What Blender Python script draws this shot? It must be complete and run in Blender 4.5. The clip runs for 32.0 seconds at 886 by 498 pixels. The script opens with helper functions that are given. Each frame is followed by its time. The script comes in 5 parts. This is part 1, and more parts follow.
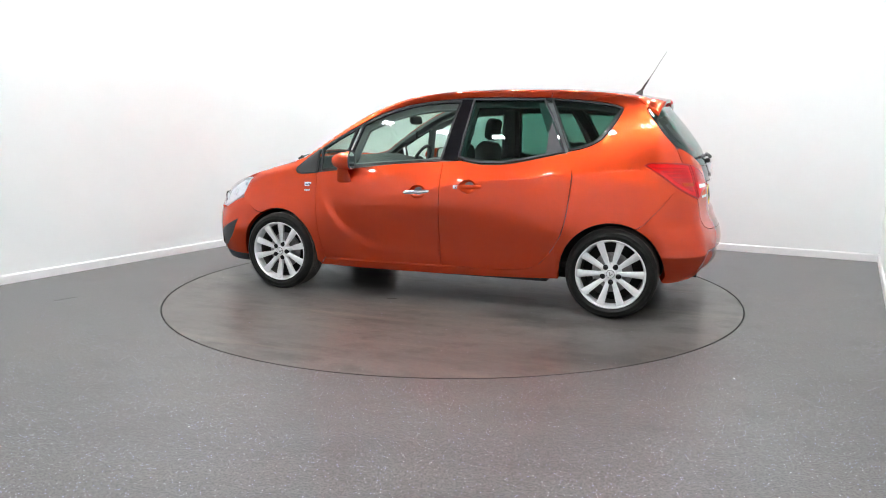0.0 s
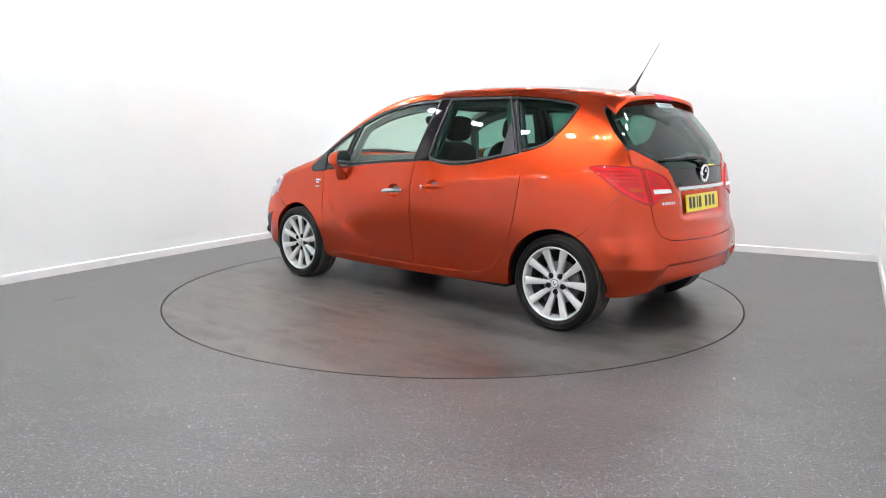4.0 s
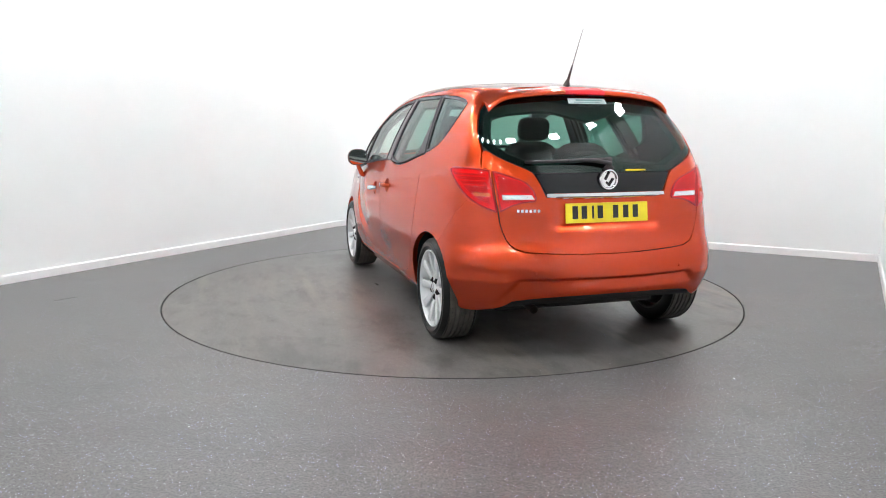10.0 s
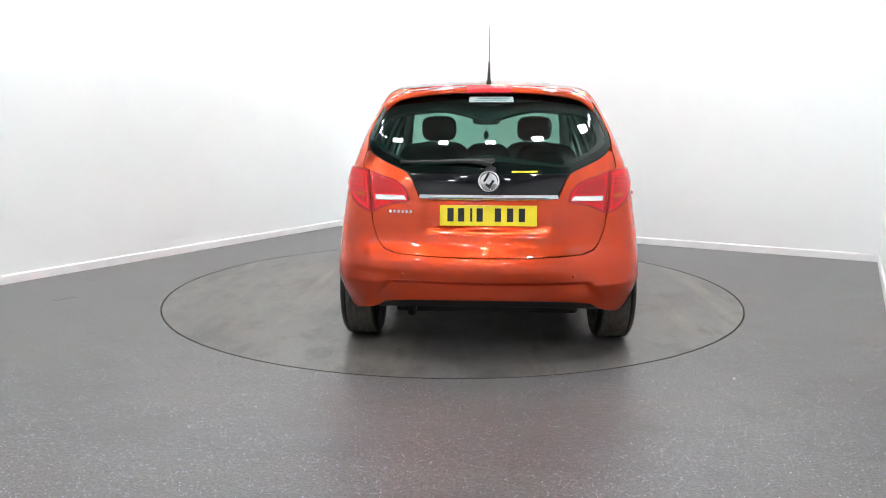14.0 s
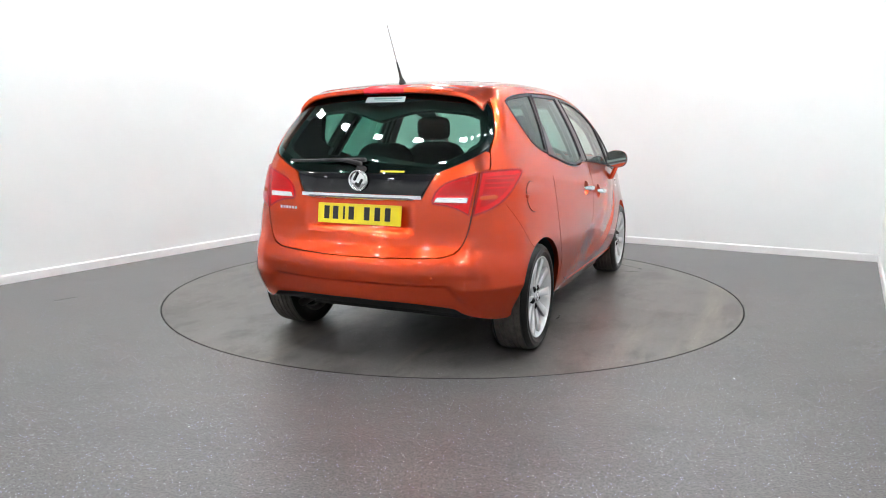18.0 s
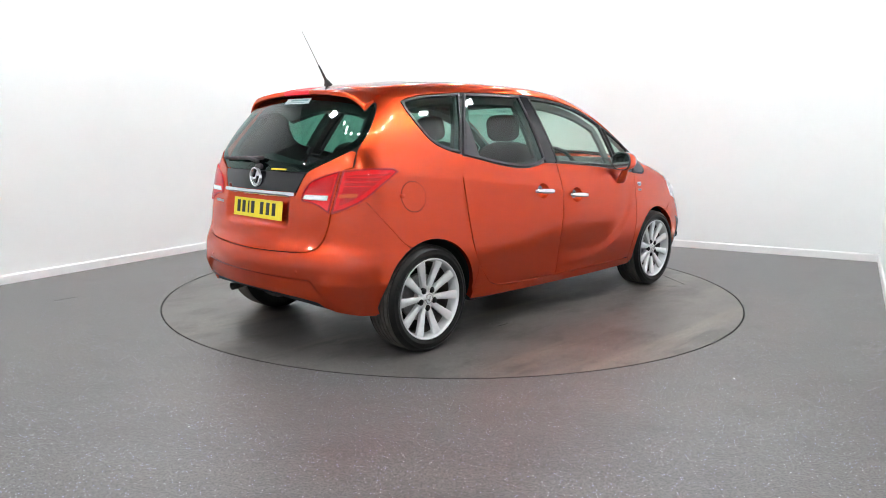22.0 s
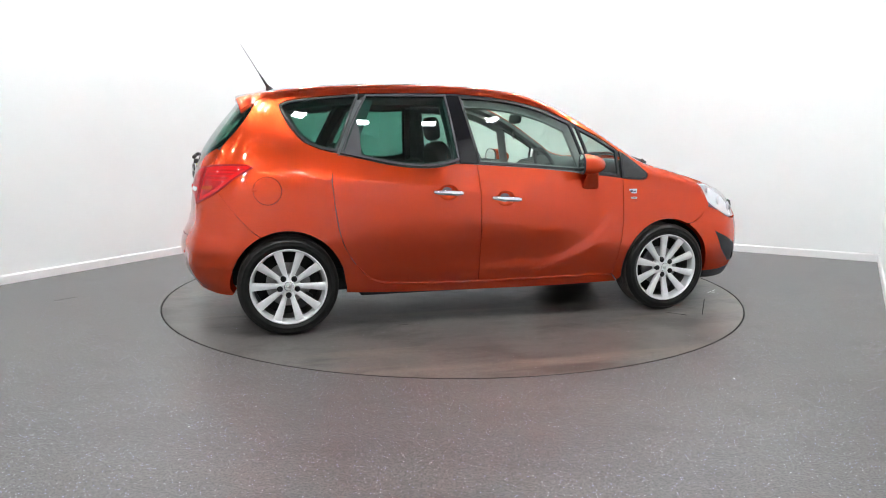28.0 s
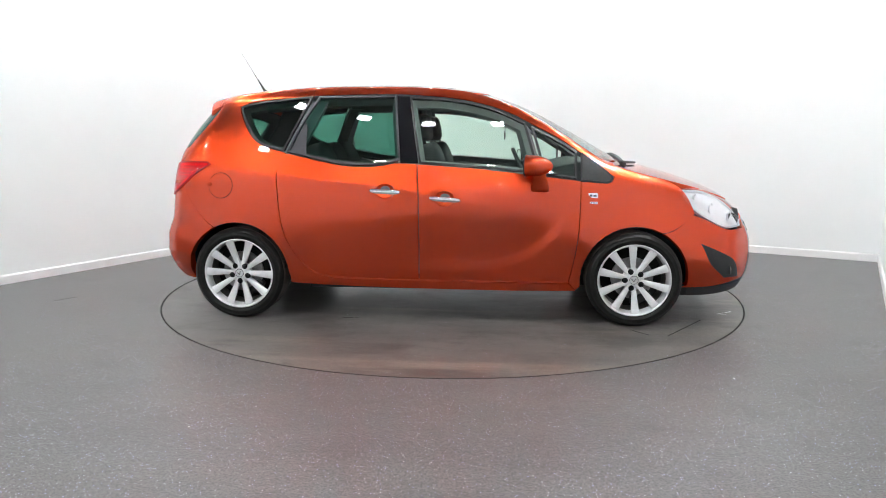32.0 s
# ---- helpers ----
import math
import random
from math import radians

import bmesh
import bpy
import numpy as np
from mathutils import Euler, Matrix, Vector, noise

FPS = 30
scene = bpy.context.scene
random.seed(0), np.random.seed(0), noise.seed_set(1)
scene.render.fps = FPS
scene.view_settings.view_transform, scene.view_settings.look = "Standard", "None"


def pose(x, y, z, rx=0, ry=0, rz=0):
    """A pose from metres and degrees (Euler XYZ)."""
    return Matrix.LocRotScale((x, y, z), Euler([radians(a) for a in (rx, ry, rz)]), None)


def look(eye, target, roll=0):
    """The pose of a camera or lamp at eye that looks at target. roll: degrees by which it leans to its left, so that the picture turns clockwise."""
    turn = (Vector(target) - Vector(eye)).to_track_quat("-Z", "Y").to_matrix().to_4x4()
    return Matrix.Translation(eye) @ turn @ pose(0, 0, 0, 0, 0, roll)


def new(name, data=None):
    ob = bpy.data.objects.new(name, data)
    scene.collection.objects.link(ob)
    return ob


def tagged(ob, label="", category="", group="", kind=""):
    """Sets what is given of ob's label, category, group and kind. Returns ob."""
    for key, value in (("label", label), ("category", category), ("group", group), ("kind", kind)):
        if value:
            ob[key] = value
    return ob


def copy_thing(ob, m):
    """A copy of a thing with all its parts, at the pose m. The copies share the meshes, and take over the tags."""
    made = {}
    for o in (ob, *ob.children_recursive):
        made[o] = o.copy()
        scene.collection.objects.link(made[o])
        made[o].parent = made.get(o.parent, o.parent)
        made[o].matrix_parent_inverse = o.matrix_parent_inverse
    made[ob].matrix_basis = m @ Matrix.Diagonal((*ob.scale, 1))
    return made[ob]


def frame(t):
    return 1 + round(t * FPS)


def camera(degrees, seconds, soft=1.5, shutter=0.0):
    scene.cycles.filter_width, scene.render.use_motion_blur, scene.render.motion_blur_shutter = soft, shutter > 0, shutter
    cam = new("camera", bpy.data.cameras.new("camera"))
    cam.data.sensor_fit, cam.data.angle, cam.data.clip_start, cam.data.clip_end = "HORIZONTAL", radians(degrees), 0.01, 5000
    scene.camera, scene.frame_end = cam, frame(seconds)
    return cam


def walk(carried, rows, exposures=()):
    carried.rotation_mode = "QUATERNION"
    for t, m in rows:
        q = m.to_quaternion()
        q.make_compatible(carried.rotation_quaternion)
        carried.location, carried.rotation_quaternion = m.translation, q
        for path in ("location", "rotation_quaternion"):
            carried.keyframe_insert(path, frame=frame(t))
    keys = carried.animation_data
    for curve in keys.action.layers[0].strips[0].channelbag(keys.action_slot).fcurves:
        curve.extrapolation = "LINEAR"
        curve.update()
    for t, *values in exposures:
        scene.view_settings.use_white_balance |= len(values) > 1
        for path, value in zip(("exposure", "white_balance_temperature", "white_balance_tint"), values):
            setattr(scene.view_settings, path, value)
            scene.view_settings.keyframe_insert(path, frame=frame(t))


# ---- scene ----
# One unbroken shot from a fixed tripod: a car turns on a turntable in a white photo studio.
EYE = (0.0, -5.745, 1.2436)
AIM = (-0.0119, 0.98718, -0.1592)
cam = camera(64.217, 32.0, soft=1.0)
spot = look(EYE, [e + 6 * a for e, a in zip(EYE, AIM)], 0.118)
walk(cam, [(0.0, spot), (32.0, spot)], [(0.0, 0.0), (32.0, 0.0)])

# ---- light: ceiling panels only, the room is closed ----
world = bpy.data.worlds.new("studio_world")
world.use_nodes = True
world.node_tree.nodes["Background"].inputs[0].default_value = (0.6, 0.65, 0.7, 1)
world.node_tree.nodes["Background"].inputs[1].default_value = 0.02
scene.world = world
PANEL_POWER = 209.0
CEILING = 3.85

# ---- plan ----
ROOM_TURN = -29.2                        # the room's long axis against the view
LEFT, RIGHT, BACK, FRONT = -3.285, 3.12, 3.18, -2.4
HALL = 8.5                               # the darker hall into which the white bay opens
RING = 2.249                             # turntable radius
AXIS = (0.0475, 0.2772)                  # the turntable's axis in car space
TURNS = ((0.0, 159.48), (1.0, 154.38), (2.0, 149.27), (3.0, 144.17), (4.2, 138.05), (5.5, 131.46), (7.0, 123.84), (8.0, 118.72), (9.0, 113.54), (10.0, 108.38),
         (11.0, 103.22), (12.0, 98.0), (13.0, 92.81), (14.0, 87.67), (15.2, 81.46), (16.5, 74.77), (18.0, 67.01), (19.0, 61.84), (20.0, 56.66), (21.0, 51.49),
         (22.0, 46.36), (23.0, 41.37), (24.0, 36.25), (25.0, 31.1), (26.5, 23.5), (28.0, 15.83), (29.0, 10.74), (30.0, 5.71), (31.0, 0.81), (32.0, -4.05))


# ---- materials ----
def material(name, base, rough=0.5, metal=0.0, coat=0.0, coat_rough=0.03, spec=0.5):
    m = bpy.data.materials.new(name)
    m.use_nodes = True
    b = m.node_tree.nodes["Principled BSDF"]
    b.inputs["Base Color"].default_value = (*base, 1)
    b.inputs["Roughness"].default_value = rough
    b.inputs["Metallic"].default_value = metal
    b.inputs["Coat Weight"].default_value = coat
    b.inputs["Coat Roughness"].default_value = coat_rough
    b.inputs["Specular IOR Level"].default_value = spec
    return m


def nodes_of(m):
    t = m.node_tree
    return t.nodes, t.links, t.nodes["Principled BSDF"]


def add(nodes, kind, **inputs):
    n = nodes.new(kind)
    for key, value in inputs.items():
        n.inputs[key.replace("_", " ")].default_value = value
    return n


def ramp(nodes, *stops):
    n = nodes.new("ShaderNodeValToRGB")
    e = n.color_ramp.elements
    while len(e) < len(stops):
        e.new(0.5)
    for i, (at, c) in enumerate(stops):
        e[i].position, e[i].color = at, (*c, 1)
    return n


def grain(m, scale, low, high, rough=None, bump=0.0, detail=6.0, fine=None):
    """Object-space mottling of colour, roughness and relief at two scales."""
    n, l, b = nodes_of(m)
    co = n.new("ShaderNodeTexCoord")
    a = add(n, "ShaderNodeTexNoise", Scale=scale, Detail=detail, Roughness=0.6)
    l.new(co.outputs["Object"], a.inputs["Vector"])
    c = ramp(n, (0.3, low), (0.7, high))
    l.new(a.outputs["Fac"], c.inputs["Fac"])
    l.new(c.outputs["Color"], b.inputs["Base Color"])
    if rough:
        r = n.new("ShaderNodeMapRange")
        r.inputs["To Min"].default_value, r.inputs["To Max"].default_value = rough
        l.new(a.outputs["Fac"], r.inputs["Value"])
        l.new(r.outputs["Result"], b.inputs["Roughness"])
    if bump:
        f = add(n, "ShaderNodeTexNoise", Scale=fine or scale * 20, Detail=3.0)
        l.new(co.outputs["Object"], f.inputs["Vector"])
        k = add(n, "ShaderNodeBump", Strength=bump, Distance=0.002)
        l.new(f.outputs["Fac"], k.inputs["Height"])
        l.new(k.outputs["Normal"], b.inputs["Normal"])
    return m


def paint_material():
    """Metallic paint: a flake layer and a little pigment under a clear glossy coat."""
    m = bpy.data.materials.new("orange_metallic_paint")
    m.use_nodes = True
    n, l = m.node_tree.nodes, m.node_tree.links
    n.remove(n["Principled BSDF"])
    co = n.new("ShaderNodeTexCoord")
    a = add(n, "ShaderNodeTexVoronoi", Scale=900.0)
    l.new(co.outputs["Object"], a.inputs["Vector"])
    c = ramp(n, (0.0, (0.55, 0.045, 0.008)), (1.0, (0.76, 0.075, 0.017)))
    l.new(a.outputs["Color"], c.inputs["Fac"])
    flake = add(n, "ShaderNodeBsdfGlossy", Roughness=0.28)
    flake.distribution = "BECKMANN"
    pigment = n.new("ShaderNodeBsdfDiffuse")
    for k in (flake, pigment):
        l.new(c.outputs["Color"], k.inputs["Color"])
    under = n.new("ShaderNodeMixShader")
    under.inputs[0].default_value = 0.015
    l.new(flake.outputs[0], under.inputs[1])
    l.new(pigment.outputs[0], under.inputs[2])
    coat = add(n, "ShaderNodeBsdfGlossy", Roughness=0.02)
    coat.inputs["Color"].default_value = (1, 1, 1, 1)
    face = n.new("ShaderNodeLayerWeight")
    face.inputs["Blend"].default_value = 0.5
    power = n.new("ShaderNodeMath")
    power.operation, power.inputs[1].default_value = "POWER", 5.0
    l.new(face.outputs["Facing"], power.inputs[0])
    fresnel = n.new("ShaderNodeMath")
    fresnel.operation, fresnel.inputs[1].default_value, fresnel.inputs[2].default_value = "MULTIPLY_ADD", 0.96, 0.04
    l.new(power.outputs[0], fresnel.inputs[0])
    top = n.new("ShaderNodeMixShader")
    l.new(fresnel.outputs[0], top.inputs[0])
    l.new(under.outputs[0], top.inputs[1])
    l.new(coat.outputs[0], top.inputs[2])
    l.new(top.outputs[0], n["Material Output"].inputs[0])
    return m


def glass_material(name, tint, gloss=1.0):
    m = bpy.data.materials.new(name)
    m.use_nodes = True
    n, l = m.node_tree.nodes, m.node_tree.links
    n.remove(n["Principled BSDF"])
    clear = n.new("ShaderNodeBsdfTransparent")
    clear.inputs["Color"].default_value = (*tint, 1)
    shine = n.new("ShaderNodeBsdfGlossy")
    shine.inputs["Roughness"].default_value = 0.015
    face = n.new("ShaderNodeLayerWeight")
    face.inputs["Blend"].default_value = 0.5
    power = n.new("ShaderNodeMath")
    power.operation, power.inputs[1].default_value = "POWER", 5.0
    l.new(face.outputs["Facing"], power.inputs[0])
    fres = n.new("ShaderNodeMath")
    fres.operation, fres.inputs[1].default_value, fres.inputs[2].default_value = "MULTIPLY_ADD", 0.92 * gloss, 0.07 * gloss
    l.new(power.outputs[0], fres.inputs[0])
    mix = n.new("ShaderNodeMixShader")
    l.new(fres.outputs[0], mix.inputs[0])
    l.new(clear.outputs[0], mix.inputs[1])
    l.new(shine.outputs[0], mix.inputs[2])
    l.new(mix.outputs[0], n["Material Output"].inputs[0])
    return m


def glow_material(name, colour, strength):
    m = bpy.data.materials.new(name)
    m.use_nodes = True
    n, l = m.node_tree.nodes, m.node_tree.links
    n.remove(n["Principled BSDF"])
    e = n.new("ShaderNodeEmission")
    e.inputs[0].default_value, e.inputs[1].default_value = (*colour, 1), strength
    l.new(e.outputs[0], n["Material Output"].inputs[0])
    return m


def floor_material(name, disc):
    """Dark grey safety vinyl: worn patches, drag marks, fine glitter chips and a low gloss."""
    m = material(name, (0.1, 0.1, 0.1), 0.3, spec=0.42)
    n, l, b = nodes_of(m)
    co = n.new("ShaderNodeTexCoord")

    def noise_at(scale, detail, rough, stretch=None):
        t = add(n, "ShaderNodeTexNoise", Scale=scale, Detail=detail, Roughness=rough)
        if stretch:
            k = n.new("ShaderNodeMapping")
            k.inputs["Rotation"].default_value, k.inputs["Scale"].default_value = (0, 0, 0.45), stretch
            l.new(co.outputs["Object"], k.inputs["Vector"])
            l.new(k.outputs["Vector"], t.inputs["Vector"])
        else:
            l.new(co.outputs["Object"], t.inputs["Vector"])
        return t.outputs["Fac"]

    def blend(fac, a, c):
        k = n.new("ShaderNodeMix")
        k.data_type = "RGBA"
        l.new(fac, k.inputs["Factor"])
        for socket, value in (("A", a), ("B", c)):
            if isinstance(value, tuple):
                k.inputs[socket].default_value = (*value, 1)
            else:
                l.new(value, k.inputs[socket])
        return k.outputs["Result"]

    def math_of(kind, a, c):
        k = n.new("ShaderNodeMath")
        k.operation = kind
        for i, value in enumerate((a, c)):
            if isinstance(value, float):
                k.inputs[i].default_value = value
            else:
                l.new(value, k.inputs[i])
        return k.outputs[0]

    def band(fac, low, high):
        k = n.new("ShaderNodeMapRange")
        k.inputs["From Min"].default_value, k.inputs["From Max"].default_value = low, high
        l.new(fac, k.inputs["Value"])
        return k.outputs["Result"]

    worn = band(noise_at(0.9, 3.0, 0.5), 0.3, 0.7)
    dark, light = ((0.118, 0.112, 0.103), (0.160, 0.154, 0.144)) if disc else ((0.140, 0.138, 0.136), (0.164, 0.163, 0.157))
    colour = blend(worn, dark, light)
    drag = band(noise_at(2.6, 6.0 if disc else 3.0, 0.6, (0.6, 1.4, 1.0)), 0.45, 0.75)
    colour = blend(math_of("MULTIPLY", drag, 0.55 if disc else 0.38), colour, (0.060, 0.049, 0.044) if disc else (0.074, 0.062, 0.064))
    dusty = band(noise_at(1.4, 4.0, 0.55, (0.3, 2.0, 1.0)), 0.48, 0.75)
    colour = blend(math_of("MULTIPLY", dusty, 0.7 if disc else 0.3), colour, (0.22, 0.20, 0.168))
    scuff = band(noise_at(5.0, 10.0 if disc else 7.0, 0.70, (0.9, 1.2, 1.0)), 0.53, 0.74)
    colour = blend(math_of("MULTIPLY", scuff, 0.9 if disc else 0.45), colour, (0.036, 0.028, 0.026))
    if disc:
        rubbed = band(noise_at(2.2, 8.0, 0.68, (0.7, 1.5, 1.0)), 0.50, 0.62)
        colour = blend(math_of("MULTIPLY", rubbed, 0.75), colour, (0.036, 0.030, 0.026))
        swept = band(noise_at(1.1, 6.0, 0.6, (0.35, 3.2, 1.0)), 0.55, 0.70)
        colour = blend(math_of("MULTIPLY", swept, 0.7), colour, (0.28, 0.245, 0.19))
    fine = band(noise_at(48.0, 4.0, 0.65, (0.9, 1.1, 1.0)), 0.42, 0.60)
    colour = blend(math_of("MULTIPLY", fine, 0.30 if disc else 0.40), colour, (0.050, 0.042, 0.046))
    grit = band(noise_at(110.0, 3.0, 0.7), 0.45, 0.58)
    colour = blend(math_of("MULTIPLY", grit, 0.34 if disc else 0.72), colour, (0.042, 0.036, 0.041))
    chip = add(n, "ShaderNodeTexVoronoi", Scale=150.0)
    l.new(co.outputs["Object"], chip.inputs["Vector"])
    pick = n.new("ShaderNodeSeparateColor")
    l.new(chip.outputs["Color"], pick.inputs[0])
    density = band(noise_at(2.2, 4.0, 0.6), 0.36, 0.64)
    limit = math_of("SUBTRACT", 0.945 if not disc else 0.9985, math_of("MULTIPLY", density, 0.12 if not disc else 0.01))
    rare = math_of("GREATER_THAN", pick.outputs[0], limit)
    size = math_of("ADD", math_of("MULTIPLY", pick.outputs[1], 0.24), 0.14)
    near = math_of("LESS_THAN", chip.outputs["Distance"], size)
    tone = blend(pick.outputs[2], (0.48, 0.48, 0.88), (0.80, 0.80, 0.86))
    colour = blend(math_of("MULTIPLY", rare, near), colour, tone)
    l.new(colour, b.inputs["Base Color"])
    b.inputs["Roughness"].default_value = 0.32 if disc else 0.36
    k = add(n, "ShaderNodeBump", Strength=0.12 if disc else 0.22, Distance=0.002)
    l.new(grit, k.inputs["Height"])
    l.new(k.outputs["Normal"], b.inputs["Normal"])
    return m


PAINT = paint_material()
GLASS_FRONT = glass_material("light_green_glass", (0.80, 0.93, 0.86))
GLASS_DARK = glass_material("privacy_glass", (0.235, 0.46, 0.385))
GLASS_CLEAR = glass_material("clear_lens", (0.95, 0.96, 0.97), 0.75)
GLASS_RED = glass_material("red_lens", (0.96, 0.34, 0.33), 0.9)
GLOSS_BLACK = material("gloss_black_trim", (0.006, 0.006, 0.008), 0.05, 0, 0.0, 0.02, 0.45)
TRIM = grain(material("dark_window_trim", (0.03, 0.03, 0.032), 0.4, spec=0.3), 60, (0.026, 0.026, 0.028), (0.04, 0.04, 0.042), (0.2, 0.32))
TRIM_GREY = grain(material("satin_grey_trim", (0.09, 0.09, 0.1), 0.35, spec=0.3), 40, (0.040, 0.040, 0.046), (0.056, 0.056, 0.063), (0.3, 0.42))
PLASTIC = grain(material("black_plastic", (0.02, 0.02, 0.021), 0.55), 80, (0.014, 0.014, 0.015), (0.03, 0.03, 0.031), (0.45, 0.65), 0.3, fine=700)
UNDER = grain(material("underbody_black", (0.01, 0.01, 0.01), 0.8), 12, (0.006, 0.006, 0.006), (0.016, 0.015, 0.014), (0.7, 0.9))
CHROME = material("chrome", (0.86, 0.87, 0.88), 0.06, 1.0)
ALLOY = grain(material("silver_alloy", (0.72, 0.73, 0.74), 0.3, 0.3, 0.5, 0.08), 30, (0.70, 0.71, 0.72), (0.78, 0.79, 0.80), (0.26, 0.36))
RUBBER = grain(material("tyre_rubber", (0.008, 0.008, 0.008), 0.4, 0, 0, 0.03, 0.2), 25, (0.006, 0.006, 0.006), (0.011, 0.011, 0.010), (0.28, 0.42), 0.2, fine=400)
TREAD = grain(material("brown_tread_rubber", (0.04, 0.036, 0.032), 0.7, spec=0.3), 18, (0.050, 0.046, 0.041), (0.105, 0.095, 0.082), (0.55, 0.75), 0.2, fine=300)
DISC = grain(material("brake_steel", (0.30, 0.30, 0.31), 0.35, 0.9), 50, (0.24, 0.23, 0.22), (0.36, 0.36, 0.37), (0.3, 0.45))
CLOTH = grain(material("charcoal_seat_cloth", (0.02, 0.02, 0.022), 0.9), 90, (0.020, 0.020, 0.022), (0.040, 0.040, 0.043), (0.8, 0.95), 0.3, fine=900)
DASH = grain(material("dark_dashboard", (0.03, 0.032, 0.034), 0.7), 60, (0.028, 0.030, 0.032), (0.045, 0.047, 0.05), (0.6, 0.8), 0.2, fine=600)
PILLAR_GREY = grain(material("grey_pillar_plastic", (0.2, 0.2, 0.2), 0.7), 60, (0.17, 0.175, 0.18), (0.22, 0.225, 0.23), (0.6, 0.8))
LINING = grain(material("grey_headlining", (0.10, 0.10, 0.10), 0.95), 80, (0.13, 0.13, 0.127), (0.17, 0.17, 0.167), (0.9, 1.0))
EXHAUST = grain(material("sooty_steel", (0.06, 0.055, 0.05), 0.5, 0.7), 40, (0.03, 0.028, 0.026), (0.09, 0.082, 0.075), (0.4, 0.6))
BARREL = grain(material("dark_rim_barrel", (0.1, 0.095, 0.09), 0.55, 0.4), 30, (0.06, 0.056, 0.052), (0.13, 0.122, 0.114), (0.45, 0.65))
PLATE = grain(material("yellow_plate", (0.80, 0.56, 0.01), 0.35, 0, 0.4), 25, (0.90, 0.70, 0.012), (0.95, 0.77, 0.02), (0.3, 0.42))
DARK_BOLT = material("blackened_bolt", (0.008, 0.008, 0.009), 0.6, spec=0.2)
INK = material("plate_black", (0.01, 0.01, 0.01), 0.4)
LAMP_RED = grain(material("red_reflector", (0.5, 0.008, 0.010), 0.3, 0, 0.0, 0.03, 0.05), 120, (0.80, 0.035, 0.045), (0.90, 0.06, 0.07), (0.15, 0.3))
LAMP_DEEP = grain(material("deep_red_reflector", (0.4, 0.006, 0.008), 0.25), 300, (0.50, 0.012, 0.016), (0.66, 0.025, 0.03), (0.2, 0.35), 0.5, fine=500)
LAMP_EDGE = material("dark_red_lamp_edge", (0.36, 0.012, 0.016), 0.3)
LAMP_AMBER = material("amber_reflector", (0.55, 0.07, 0.01), 0.25, 0, 0.3)
LAMP_CLEAR = grain(material("silver_reflector", (0.8, 0.8, 0.8), 0.25, 0.3), 200, (0.82, 0.82, 0.83), (0.92, 0.92, 0.94), (0.2, 0.4))
WHITE_INK = material("white_print", (0.7, 0.72, 0.72), 0.5)
TEAL_INK = material("teal_print", (0.10, 0.22, 0.22), 0.5)
STICKER = material("grey_sticker_film", (0.34, 0.42, 0.42), 0.4)
YELLOW_INK = material("yellow_print", (0.75, 0.62, 0.02), 0.5)
DARK_WALL = grain(material("pale_wall_paint", (0.7, 0.7, 0.7), 0.8), 1.5, (0.80, 0.80, 0.80), (0.85, 0.85, 0.85), (0.7, 0.9))
WALL = grain(material("white_wall_paint", (0.82, 0.82, 0.82), 0.7), 1.2, (0.845, 0.868, 0.866), (0.875, 0.895, 0.893), (0.6, 0.8), 0.1, fine=180)
SKIRT = grain(material("white_skirting", (0.84, 0.84, 0.84), 0.45), 3, (0.80, 0.80, 0.80), (0.87, 0.87, 0.87), (0.35, 0.55))
CEIL = grain(material("grey_ceiling_paint", (0.4, 0.4, 0.4), 0.8), 2, (0.48, 0.485, 0.49), (0.54, 0.545, 0.55), (0.7, 0.9))
FLOOR = floor_material("grey_safety_vinyl", False)
TABLE_TOP = floor_material("worn_turntable_vinyl", True)
PIT = material("dark_gap", (0.004, 0.004, 0.004), 0.9)
# near-black colour standing in for the shade inside the turntable's ring gap
GAP_SHADE = grain(material("ring_gap_shade", (0.03, 0.03, 0.03), 0.6), 40, (0.02, 0.02, 0.02), (0.045, 0.043, 0.04), (0.5, 0.7))
SCUFF = grain(material("rubbed_black", (0.03, 0.028, 0.027), 0.7), 60, (0.018, 0.017, 0.016), (0.05, 0.046, 0.043), (0.6, 0.8))
LIGHT = glow_material("panel_light", (0.955, 0.985, 1.0), PANEL_POWER)


# ---- body form: car space, x forward, y left, z up, origin on the floor midway between the axles ----
def table(*pairs):
    """A smooth curve through (v, value) pairs, as a function of arrays."""
    v = np.array([p[0] for p in pairs], float)
    w = np.array([p[1] for p in pairs], float)
    h = np.diff(v)
    s = np.diff(w) / h
    m = np.concatenate(([s[0]], (s[:-1] * h[1:] + s[1:] * h[:-1]) / (h[:-1] + h[1:]), [s[-1]]))
    xs = np.linspace(v[0], v[-1], 700)
    i = np.clip(np.searchsorted(v, xs) - 1, 0, len(h) - 1)
    t = (xs - v[i]) / h[i]
    ys = ((1 + 2 * t) * (1 - t) ** 2 * w[i] + t * (1 - t) ** 2 * h[i] * m[i]
          + t * t * (3 - 2 * t) * w[i + 1] + t * t * (t - 1) * h[i] * m[i + 1])
    return lambda q: np.interp(q, xs, ys)


